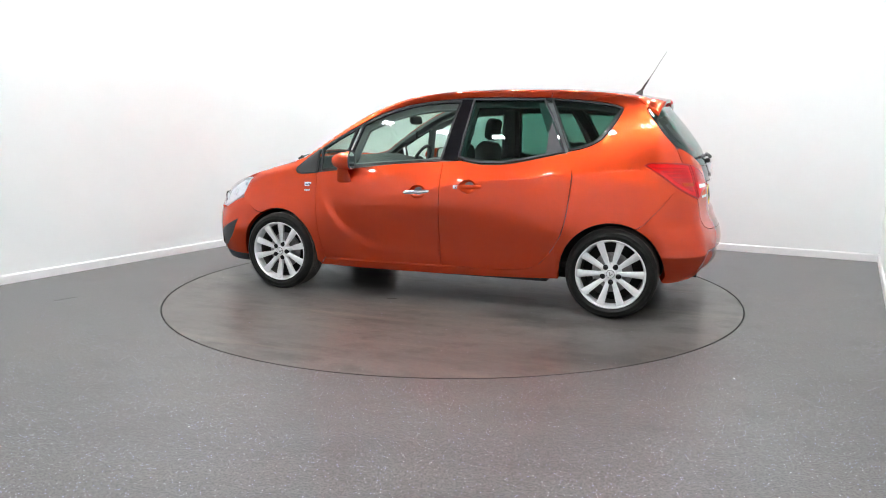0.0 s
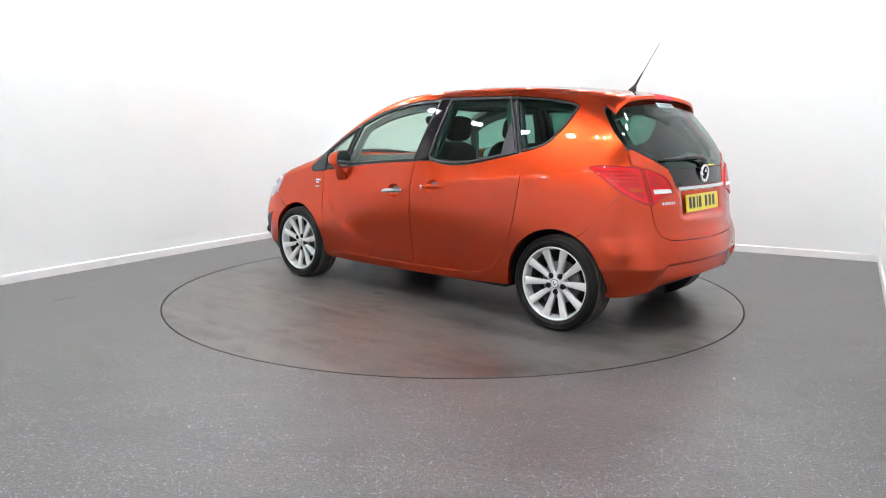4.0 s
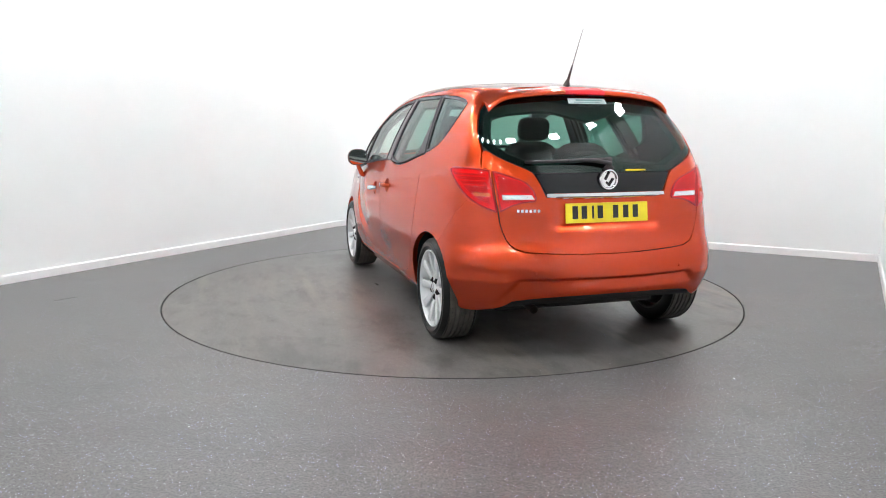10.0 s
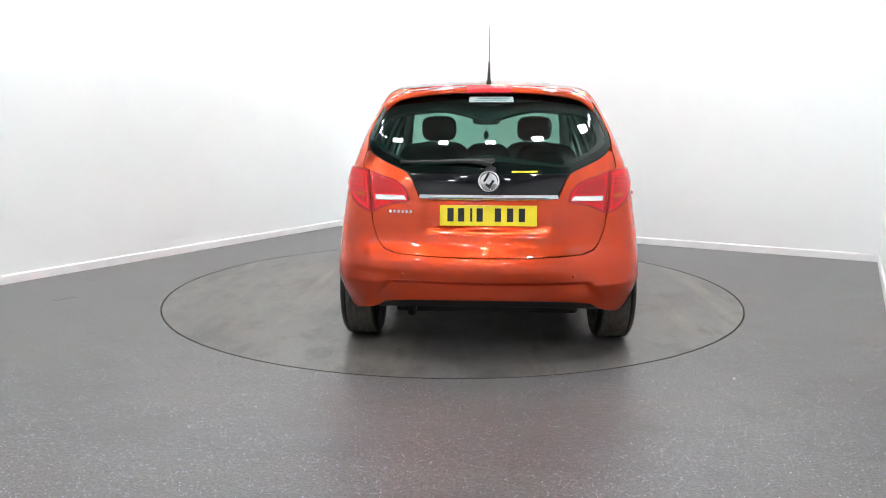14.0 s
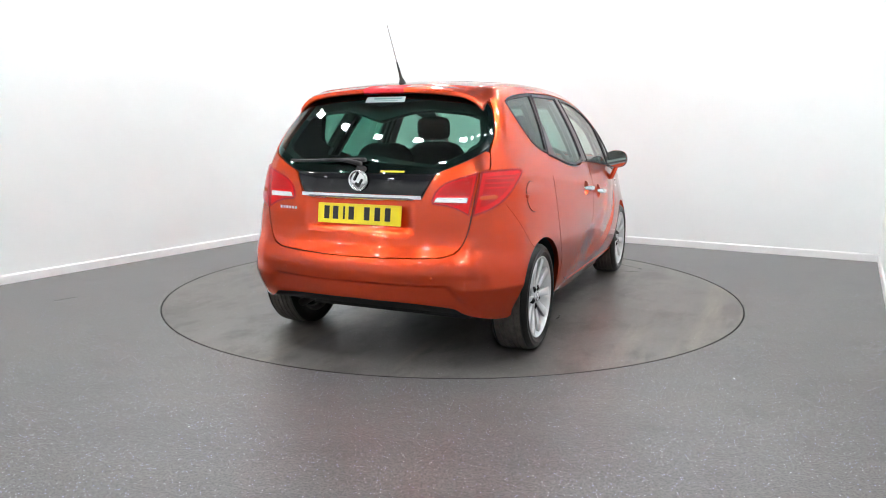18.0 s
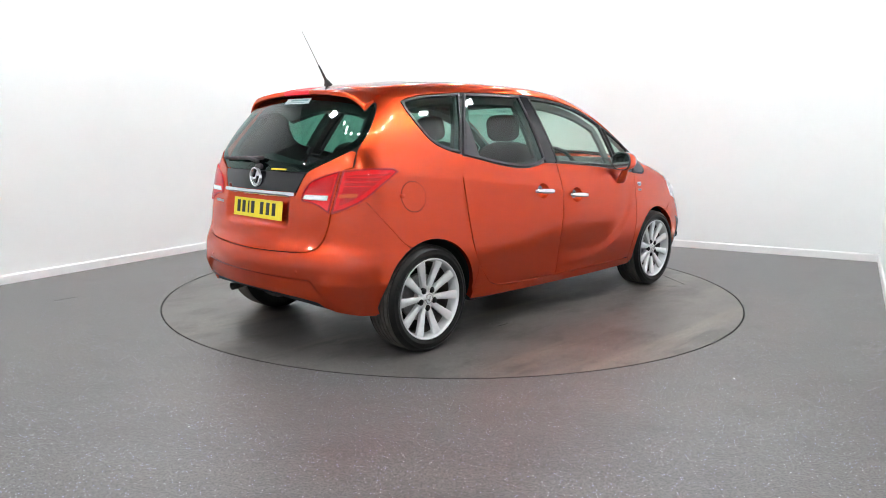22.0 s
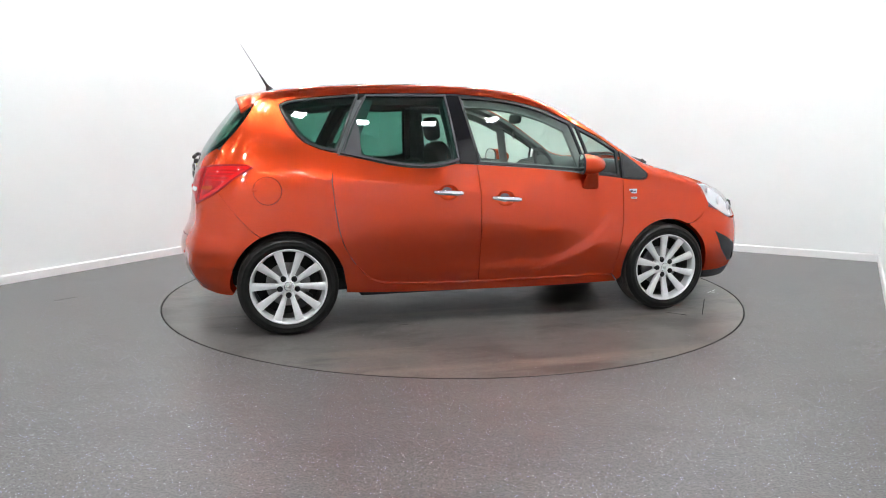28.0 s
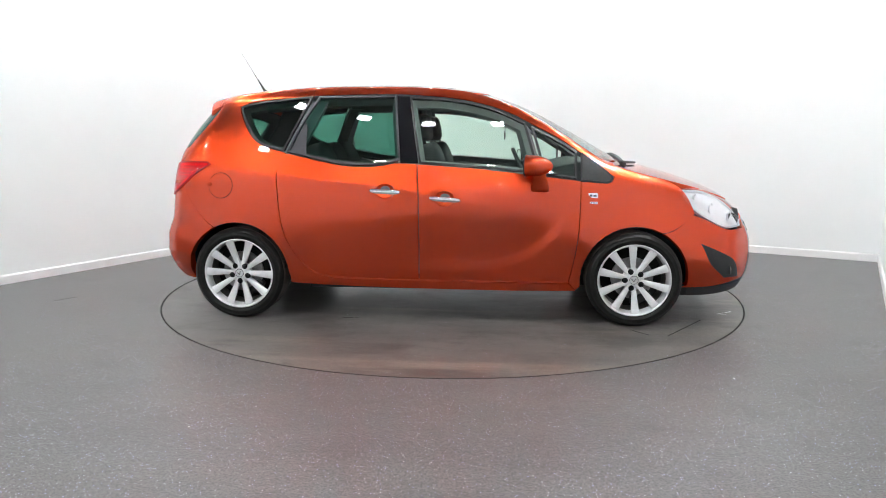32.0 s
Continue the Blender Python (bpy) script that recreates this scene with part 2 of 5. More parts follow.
WIDTH = table((0.12, 0.755), (0.18, 0.798), (0.25, 0.840), (0.35, 0.869), (0.5, 0.892), (0.65, 0.905), (0.72, 0.9065), (0.8, 0.9025), (0.88, 0.893),
              (0.94, 0.882), (1.0, 0.866), (1.06, 0.848), (1.12, 0.826), (1.2, 0.794), (1.3, 0.749), (1.4, 0.698), (1.5, 0.641), (1.65, 0.55))
TAPER_LOW = table((-2.1, 0.10), (-1.8, 0.045), (-1.5, 0.014), (-1.2, 0.0), (0, 0), (1.0, 0.0), (1.4, 0.01), (1.7, 0.05), (2.0, 0.14), (2.3, 0.32))
TAPER_HIGH = table((-2.1, 0.15), (-1.8, 0.095), (-1.43, 0.048), (-1.0, 0.02), (-0.5, 0.004), (0.2, 0), (0.7, 0.012), (1.16, 0.06), (1.5, 0.1), (2.0, 0.2), (2.3, 0.3))
ROOF = table((-1.75, 1.485), (-1.62, 1.51), (-1.36, 1.552), (-0.94, 1.59), (-0.525, 1.602), (-0.24, 1.60), (0.09, 1.583), (0.3, 1.552), (0.5, 1.492), (0.7, 1.408),
             (0.9, 1.303), (1.1, 1.19), (1.24, 1.11), (1.34, 1.068), (1.5, 1.025), (1.7, 0.967), (1.9, 0.895), (2.02, 0.835), (2.12, 0.75), (2.3, 0.5))
REAR = table((0.1, -1.80), (0.2, -1.88), (0.26, -1.93), (0.35, -1.985), (0.47, -2.01), (0.56, -2.002), (0.61, -1.982), (0.66, -1.957), (0.72, -1.941), (0.82, -1.93), (0.906, -1.916), (1.03, -1.89),
             (1.14, -1.845), (1.3, -1.735), (1.46, -1.60), (1.7, -1.4))
NOSE = table((0.1, 2.12), (0.2, 2.17), (0.3, 2.215), (0.45, 2.23), (0.6, 2.205), (0.7, 2.17), (0.8, 2.12), (0.95, 1.98), (1.1, 1.8))
CREASE = table((-2.1, 1.03), (-1.45, 1.018), (-1.2, 1.0), (-1.03, 0.985), (-0.76, 0.956), (-0.44, 0.926), (-0.2, 0.895), (-0.05, 0.862), (0.2, 0.82), (0.5, 0.77), (0.8, 0.70), (2.3, 0.6))
SCOOP = table((-2.1, 0.40), (-0.9, 0.385), (-0.3, 0.362), (-0.09, 0.358), (0.14, 0.368), (0.36, 0.366), (0.5, 0.40), (0.6, 0.45), (0.7, 0.505), (0.8, 0.61), (0.87, 0.69), (1.0, 0.80), (2.3, 0.9))


def fillet(a, b, r):
    """The union of two limits with a rounded edge of radius r."""
    p, q = np.maximum(a + r, 0), np.maximum(b + r, 0)
    return np.where((a > -r) & (b > -r), np.sqrt(p * p + q * q) - r, np.maximum(a, b))


def ease(v, a, b):
    t = np.clip((v - a) / (b - a), 0, 1)
    return t * t * (3 - 2 * t)


def half_width(x, z):
    rise = np.sqrt((z - CREASE(x)) ** 2 + 0.00004)
    fold = 0.0085 * np.exp(-rise / 0.07) * (1 - ease(x, -0.25, 0.75)) * ease(x, -1.75, -1.4)
    d = z - SCOOP(x)
    hollow = 0.011 * ease(d, -0.03, 0.075) * (1 - ease(d, 0.05, 0.36)) * ease(x, -0.5, 0.1) * (1 - ease(x, 0.78, 0.93))
    return smooth_width(x, z) + fold - hollow


def smooth_width(x, z):
    k = np.clip((z - 0.45) / 0.4, 0, 1)
    k = k * k * (3 - 2 * k)
    return WIDTH(z) - TAPER_LOW(x) * (1 - k) - TAPER_HIGH(x) * k


def body(x, y, z):
    """Below zero inside the car, above zero outside."""
    y = np.abs(y)
    side = y - half_width(x, z)
    bend = np.clip((x - 0.1) / 0.9, 0, 1)
    top = ROOF(x + 0.22 * bend * y * y) - (0.10 - 0.04 * bend) * y * y
    slope = (ROOF(x + 0.02) - ROOF(x - 0.02)) / 0.04
    top = (z - top) / np.sqrt(1 + slope * slope)
    lean = (REAR(z + 0.01) - REAR(z - 0.01)) / 0.02
    dent = 0.030 * (1 - ease(y, 0.285, 0.34)) * ease(z, 0.715, 0.755) * (1 - ease(z, 0.898, 0.912))
    back = (REAR(z) + dent + (0.25 - 0.06 * np.clip((z - 0.5) / 0.25, 0, 1)) * y * y - x) / np.sqrt(1 + lean * lean)
    front = (x - NOSE(z) + 0.24 * y * y) / 1.05
    upper = np.clip((z - 0.95) / 0.3, 0, 1)
    f = fillet(side, back, 0.20 - 0.07 * upper)
    f = fillet(f, front, 0.25)
    f = fillet(f, top, 0.055)
    lobe = (1 - ease(y - 0.55 - 0.9 * (0.452 - z), -0.03, 0.025)) * (1 - ease(x, -1.75, -1.65))
    f = f + 0.020 * lobe * (1 - ease(z, 0.450, 0.467)) * (0.3 + 0.7 * ease(z, 0.35, 0.45))
    return f - 0.012 * np.exp(-np.sqrt((z - 0.445) ** 2 + 0.00003) / 0.045) * (1 - ease(x, -1.62, -1.45)) * ease(y, 0.52, 0.64)


def solve_out(origin, way, far):
    """The outermost point of the body on each ray, searched from far inwards."""
    n = len(origin)
    ds = np.linspace(far, 0, 60)
    hi = np.full(n, far)
    lo = np.zeros(n)
    found = np.zeros(n, bool)
    prev = far
    for d in ds[1:]:
        q = origin + way * d
        inside = (body(q[:, 0], q[:, 1], q[:, 2]) < 0) & ~found
        lo[inside], hi[inside] = d, prev
        found |= inside
        prev = d
    for _ in range(22):
        mid = (lo + hi) / 2
        q = origin + way * mid[:, None]
        inside = body(q[:, 0], q[:, 1], q[:, 2]) < 0
        lo, hi = np.where(inside, mid, lo), np.where(inside, hi, mid)
    return origin + way * lo[:, None]


def body_normal(p):
    e = 0.004
    g = np.stack([body(p[:, 0] + e * (k == 0), p[:, 1] + e * (k == 1), p[:, 2] + e * (k == 2))
                  - body(p[:, 0] - e * (k == 0), p[:, 1] - e * (k == 1), p[:, 2] - e * (k == 2)) for k in range(3)], 1)
    return g / np.maximum(np.linalg.norm(g, axis=1, keepdims=True), 1e-9)


TAIL, HEAD = -0.7, 0.8     # where the upright axes stand round which the tail and the nose are laid out


def onto(domain, uv):
    """Places on the left half of the body. side: x, z. top: x, y. tail, head: angle off straight back or ahead in degrees, z."""
    u, v = np.asarray(uv, float).T
    zero = np.zeros(len(u))
    if domain == "side":
        o, w, far = np.stack([u, zero, v], 1), np.tile((0.0, 1, 0), (len(u), 1)), 1.2
    elif domain == "top":
        o, w, far = np.stack([u, v, zero + 0.5], 1), np.tile((0.0, 0, 1), (len(u), 1)), 1.3
    else:
        a = np.radians(u)
        back = domain == "tail"
        o = np.stack([zero + (TAIL if back else HEAD), zero, v], 1)
        w, far = np.stack([np.cos(a) * (-1 if back else 1), np.sin(a), zero], 1), 1.9
    return solve_out(o, w, far)


# ---- mesh helpers ----
def finish(name, bm, mat, parent=None, label="", smooth=True):
    me = bpy.data.meshes.new(name)
    bm.to_mesh(me)
    bm.free()
    me.materials.append(mat)
    if smooth:
        me.polygons.foreach_set("use_smooth", [True] * len(me.polygons))
    ob = new(name, me)
    if parent:
        ob.parent = parent
    return tagged(ob, label)


def part(name, bm, mat, parent, label="", smooth=True):
    return finish(name, bm, mat, parent, label, smooth)


def sharp(bm, degrees=32):
    for e in bm.edges:
        e.smooth = not (e.is_boundary or e.calc_face_angle(0) > radians(degrees))


def box(bm, size, at=(0, 0, 0), turn=(0, 0, 0), bevel=0.0, segments=2):
    m = pose(*at, *turn) @ Matrix.Diagonal((*size, 1))
    made = bmesh.ops.create_cube(bm, size=1, matrix=m)["verts"]
    if bevel:
        edges = list({e for v in made for e in v.link_edges})
        bmesh.ops.bevel(bm, geom=edges, offset=bevel, segments=segments, profile=0.6, affect="EDGES", clamp_overlap=True)


def spin(bm, profile, steps=64, axis="Y", at=(0, 0, 0), closed=False):
    """A turned body from (radius, along) pairs round an axis."""
    rings = []
    for i in range(steps):
        a = 2 * math.pi * i / steps
        ring = []
        for r, s in profile:
            c, d = r * math.cos(a), r * math.sin(a)
            p = (c, s, d) if axis == "Y" else (c, d, s) if axis == "Z" else (s, c, d)
            ring.append(bm.verts.new((p[0] + at[0], p[1] + at[1], p[2] + at[2])))
        rings.append(ring)
    n = len(profile)
    for i in range(steps):
        a, b = rings[i], rings[(i + 1) % steps]
        for k in range(n if closed else n - 1):
            q = (k + 1) % n
            bm.faces.new((a[k], b[k], b[q], a[q]))


def loft(bm, sections, closed=True, caps=True):
    rows = [[bm.verts.new(p) for p in s] for s in sections]
    n = len(rows[0])
    for a, b in zip(rows, rows[1:]):
        for k in range(n if closed else n - 1):
            q = (k + 1) % n
            bm.faces.new((a[k], a[q], b[q], b[k]))
    if caps:
        bm.faces.new(rows[0][::-1])
        bm.faces.new(rows[-1])


def tube(bm, points, radius, sides=10, end=None):
    """A round bar along points; end: radius at the far end."""
    pts = [Vector(p) for p in points]
    rows = []
    for i, p in enumerate(pts):
        d = (pts[min(i + 1, len(pts) - 1)] - pts[max(i - 1, 0)]).normalized()
        u = d.orthogonal().normalized() if i == 0 else (rows_u - d * rows_u.dot(d)).normalized()
        rows_u = u
        w = d.cross(u)
        r = radius if end is None else radius + (end - radius) * i / (len(pts) - 1)
        rows.append([p + (u * math.cos(2 * math.pi * k / sides) + w * math.sin(2 * math.pi * k / sides)) * r for k in range(sides)])
    loft(bm, rows)
    bmesh.ops.recalc_face_normals(bm, faces=bm.faces[:])


def ellipsoid(bm, size, at, turn=(0, 0, 0), power=2.6, steps=(20, 12)):
    """A cushion-like rounded block."""
    m = pose(*at, *turn)
    def pw(v):
        return math.copysign(abs(v) ** (2 / power), v)
    rows = []
    for j in range(1, steps[1]):
        b = -math.pi / 2 + math.pi * j / steps[1]
        rows.append([m @ Vector((size[0] / 2 * pw(math.cos(b)) * pw(math.cos(a)), size[1] / 2 * pw(math.cos(b)) * pw(math.sin(a)), size[2] / 2 * pw(math.sin(b))))
                     for a in (2 * math.pi * i / steps[0] for i in range(steps[0]))])
    loft(bm, rows)


def curve(points, step=0.03, corner=38, unit=1.0):
    """A closed outline through points, rounded but for its corners. unit: metres that one step of the first coordinate measures."""
    p = [Vector((a * unit, b)) for a, b in points]
    n = len(p)
    hard = []
    for i in range(n):
        a, b = p[i] - p[i - 1], p[(i + 1) % n] - p[i]
        hard.append(abs(a.angle_signed(b, 0)) > radians(corner))
    out = []
    for i in range(n):
        a, b = p[i], p[(i + 1) % n]
        d = (b - a).length
        ta = (b - a) if hard[i] else (b - p[i - 1]) * (d / max((b - a).length + (a - p[i - 1]).length, 1e-6))
        c = p[(i + 2) % n]
        tb = (b - a) if hard[(i + 1) % n] else (c - a) * (d / max((c - b).length + d, 1e-6))
        k = max(1, int(d / step)) if not (hard[i] and hard[(i + 1) % n]) else max(1, int(d / 0.08))
        for j in range(k):
            t = j / k
            q = (a * ((1 + 2 * t) * (1 - t) ** 2) + ta * (t * (1 - t) ** 2) + b * (t * t * (3 - 2 * t)) + tb * (t * t * (t - 1)))
            out.append((q.x / unit, q.y))
    return out


UNIT = {"side": 1.0, "top": 1.0, "tail": 0.0215, "head": 0.0215}


def convert(points, source, domain):
    p = onto(source, points)
    if domain == "tail":
        return [(math.degrees(math.atan2(q[1], TAIL - q[0])), q[2]) for q in p]
    if domain == "head":
        return [(math.degrees(math.atan2(q[1], q[0] - HEAD)), q[2]) for q in p]
    if domain == "top":
        return [(q[0], q[1]) for q in p]
    return [(q[0], q[2]) for q in p]


def both(points):
    """A half outline, from centre to centre, closed by its mirror image; the angle or y is mirrored."""
    return list(points) + [(-a, b) for a, b in points[::-1]]


def both_top(points):
    return list(points) + [(a, -b) for a, b in points[::-1]]


def arch(x, z, r, a, b, n=14):
    return [(x + r * math.cos(radians(a + (b - a) * i / n)), z + r * math.sin(radians(a + (b - a) * i / n))) for i in range(n + 1)]


def panel_mesh(name, outline, domain, mat, mirror=False, off=0.0, depth=0.02, step=0.045, smooth_outline=True, inner=None):
    """A sheet of the body inside an outline, laid on the body form, with a turned-in edge. inner: a second outline, a hole of as many points."""
    unit = UNIT[domain]
    from mathutils.geometry import tessellate_polygon
    pts = curve(outline, unit=unit) if smooth_outline else list(outline)
    loops = [[Vector((a * unit, b, 0)) for a, b in pts]]
    if inner:
        loops.append([Vector((a * unit, b, 0)) for a, b in (curve(inner, unit=unit) if smooth_outline else inner)])
    flat = [v for lp in loops for v in lp]
    bm = bmesh.new()
    vs = [bm.verts.new(v) for v in flat]
    for tri in tessellate_polygon(loops):
        if len(set(tri)) == 3:
            a, b, c = (flat[i] for i in tri)
            if abs((b - a).cross(c - a).z) > 1e-10:
                bm.faces.new([vs[i] for i in tri])
    lo = [min(v[k] for v in flat) for k in (0, 1)]
    hi = [max(v[k] for v in flat) for k in (0, 1)]
    for k in (0, 1):
        q = math.floor(lo[k] / step) * step + step / 3
        while q < hi[k]:
            if q > lo[k]:
                no = (1, 0, 0) if k == 0 else (0, 1, 0)
                bmesh.ops.bisect_plane(bm, geom=bm.verts[:] + bm.edges[:] + bm.faces[:], dist=1e-6, plane_co=(q * no[0], q * no[1], 0), plane_no=no)
            q += step
    for f in bm.faces:
        if f.normal.z < 0:
            f.normal_flip()
    bm.verts.index_update()
    uv = np.array([(v.co.x / unit, v.co.y) for v in bm.verts])
    p = onto(domain, uv)
    nrm = body_normal(p)
    p = p + nrm * off
    faces = [[v.index for v in f.verts] for f in bm.faces]
    edges = [(l.vert.index, l.link_loop_next.vert.index) for e in bm.edges if e.is_boundary for l in e.link_loops]
    bm.free()
    # which way round do the faces look?
    f0 = faces[len(faces) // 2]
    turn = np.cross(p[f0[1]] - p[f0[0]], p[f0[2]] - p[f0[0]]) @ nrm[f0[0]]
    verts, normals = [*p], [*nrm]
    if depth:
        for a, b in edges:
            t = p[b] - p[a]
            k = np.cross(t, nrm[a]) * (1 if turn > 0 else -1)
            k = k / max(np.linalg.norm(k), 1e-9)
            i = len(verts)
            verts += [p[a], p[b], p[b] - nrm[b] * depth, p[a] - nrm[a] * depth]
            normals += [k] * 4
            faces.append([i + 1, i, i + 3, i + 2])
    verts, normals = np.array(verts), np.array(normals)
    if turn < 0:
        faces = [f[::-1] for f in faces]
    if mirror:
        verts, normals = verts * (1, -1, 1), normals * (1, -1, 1)
        faces = [f[::-1] for f in faces]
    me = bpy.data.meshes.new(name)
    me.from_pydata(verts.tolist(), [], faces)
    me.polygons.foreach_set("use_smooth", [True] * len(me.polygons))
    me.normals_split_custom_set_from_vertices(normals.tolist())
    me.materials.append(mat)
    return me


def panel(name, outline, domain, mat, parent, label="", mirror=False, **more):
    ob = new(name, panel_mesh(name, outline, domain, mat, mirror, **more))
    ob.parent = parent
    return tagged(ob, label)


def inset(points, w, unit=1.0):
    """An outline moved inwards by w (outwards when negative)."""
    p = [Vector((a * unit, b)) for a, b in points]
    area = sum(a.x * b.y - b.x * a.y for a, b in zip(p, p[1:] + p[:1]))
    s = 1 if area > 0 else -1
    out = []
    for i, q in enumerate(p):
        a, b = (q - p[i - 1]).normalized(), (p[(i + 1) % len(p)] - q).normalized()
        na, nb = Vector((-a.y, a.x)), Vector((-b.y, b.x))
        k = (na + nb)
        k = k / max(k.length_squared / 2, 0.35)
        out.append(((q.x + s * w * k.x) / unit, q.y + s * w * k.y))
    return out


# ---- room ----
def room_to_world(u, v, z=0.0):
    return pose(0, 0, 0, 0, 0, ROOM_TURN) @ Vector((u, v, z))


def setting(name, bm, mat, label, category, smooth=False):
    bm.transform(pose(0, 0, 0, 0, 0, ROOM_TURN))
    ob = finish(name, bm, mat, smooth=smooth)
    return tagged(ob, label, category, kind="structure")


def build_room():
    # floor with a round opening for the turntable
    bm = bmesh.new()
    n = 240
    u0, u1, v0, v1 = LEFT - 2.6, RIGHT + 2.6, -HALL, BACK + 0.1
    rows = []
    for i in range(n):
        a = 2 * math.pi * i / n
        c, s = math.cos(a), math.sin(a)
        t = min((u1 if c > 0 else u0) / c if abs(c) > 1e-9 else 1e9, (v1 if s > 0 else v0) / s if abs(s) > 1e-9 else 1e9)
        rows.append([bm.verts.new(p) for p in ((RING * c, RING * s, -0.04), (RING * c, RING * s, -0.002), (RING * c * 1.001, RING * s * 1.001, 0), (t * c, t * s, 0))])
    for i in range(n):
        a, b = rows[i], rows[(i + 1) % n]
        for k in range(3):
            bm.faces.new((a[k], a[k + 1], b[k + 1], b[k]))
    for corner in ((u1, v1), (u0, v1), (u0, v0), (u1, v0)):
        k = min(range(n), key=lambda i: abs(math.atan2(corner[1], corner[0]) % (2 * math.pi) - (2 * math.pi * (i + 0.5) / n)))
        bm.faces.new((rows[k][3], bm.verts.new((*corner, 0)), rows[(k + 1) % n][3]))
    bmesh.ops.recalc_face_normals(bm, faces=bm.faces[:])
    setting("floor", bm, FLOOR, "dark grey glittery safety vinyl floor with scuffs", "floor")
    bm = bmesh.new()
    spin(bm, [(0.0, -0.045), (RING + 0.05, -0.045), (RING + 0.05, -0.06), (0.0, -0.06)], 64, "Z")
    bmesh.ops.remove_doubles(bm, verts=bm.verts[:], dist=1e-5)
    setting("turntable_pit", bm, PIT, "dark recess under the turntable seen through its ring gap", "floor")
    # added dark liner: shades the floor side of the ring gap by colour
    bm = bmesh.new()
    spin(bm, [(RING - 0.0012, -0.044), (RING - 0.0012, -0.001), (RING, 0.0004), (RING + 0.0015, 0.0004)], 200, "Z")
    bmesh.ops.recalc_face_normals(bm, faces=bm.faces[:])
    setting("turntable_gap_liner", bm, GAP_SHADE, "added dark liner for the shade in the ring gap, floor side", "trim")
    # left and back wall join in a rounded corner
    r, t = 0.62, 0.12
    line = [(LEFT, FRONT)]
    line += [(LEFT + r - r * math.cos(radians(a)), BACK - r + r * math.sin(radians(a))) for a in range(0, 91, 6)]
    line += [(RIGHT + t, BACK)]
    outer = [(LEFT - t, FRONT)] + [(LEFT + r - (r + t) * math.cos(radians(a)), BACK - r + (r + t) * math.sin(radians(a))) for a in range(0, 91, 6)] + [(RIGHT + t, BACK + t)]
    def wall(name, inner, back, top, base=0.0, mat=WALL, label="plain white painted studio wall"):
        bm = bmesh.new()
        loft(bm, [[(*p, base), (*q, base), (*q, top), (*p, top)] for p, q in zip(inner, back)])
        bmesh.ops.recalc_face_normals(bm, faces=bm.faces[:])
        return setting(name, bm, mat, label, "wall", smooth=True)
    for name, i, j in (("wall_left", 0, 9), ("wall_back", 8, len(line))):
        ob = wall(name, line[i:j], outer[i:j], CEILING)
        for p in ob.data.polygons:
            p.use_smooth = True
        m = ob.modifiers.new("edges", "EDGE_SPLIT")
        m.split_angle = radians(30)
    wall("wall_right", [(RIGHT, FRONT), (RIGHT, BACK - 0.001)], [(RIGHT + t, FRONT), (RIGHT + t, BACK - 0.001)], CEILING).data.shade_flat()
    for name, a, b in (("wall_front", (LEFT - 2.5, -HALL), (RIGHT + 2.5, -HALL)), ("wall_hall_left", (LEFT - 2.5, FRONT - 0.14), (LEFT - 2.5, -HALL)), ("wall_hall_right", (RIGHT + 2.5, -HALL), (RIGHT + 2.5, FRONT - 0.14)),
                       ("wall_return_left", (LEFT - t - 0.004, FRONT - 0.07), (LEFT - 2.5, FRONT - 0.07)), ("wall_return_right", (RIGHT + 2.5, FRONT - 0.07), (RIGHT + t + 0.004, FRONT - 0.07))):
        d = (Vector(b) - Vector(a)).normalized() * 0.06
        k = Vector((-d.y, d.x))
        wall(name, [tuple(Vector(a) + k), tuple(Vector(b) + k)], [tuple(Vector(a) - k), tuple(Vector(b) - k)], CEILING, mat=DARK_WALL, label="plain pale wall of the hall behind the tripod").data.shade_flat()
    # skirting boards
    def skirting(name, pts, side):
        bm = bmesh.new()
        sections = []
        for i, p in enumerate(pts):
            a, b = Vector(pts[max(i - 1, 0)]), Vector(pts[min(i + 1, len(pts) - 1)])
            d = (b - a).normalized()
            k = Vector((d.y, -d.x)) * side
            q = Vector(p)
            sections.append([(*(q + k * o), z) for o, z in ((0, 0), (0.016, 0), (0.016, 0.066), (0.011, 0.075), (0, 0.078))])
        loft(bm, sections)
        bmesh.ops.recalc_face_normals(bm, faces=bm.faces[:])
        setting(name, bm, SKIRT, "low white skirting board along the wall", "skirting board")
    skirting("baseboard_left", line[:9], 1)
    skirting("baseboard_back", line[8:-1] + [(RIGHT, BACK)], 1)
    skirting("baseboard_right", [(RIGHT, BACK - 0.02), (RIGHT, FRONT)], 1)
    # ceiling
    bm = bmesh.new()
    box(bm, (RIGHT - LEFT + 5.4, BACK + HALL + 0.4, 0.1), ((LEFT + RIGHT) / 2, (BACK - HALL) / 2, CEILING + 0.05))
    setting("ceiling", bm, CEIL, "light grey painted studio ceiling", "ceiling")


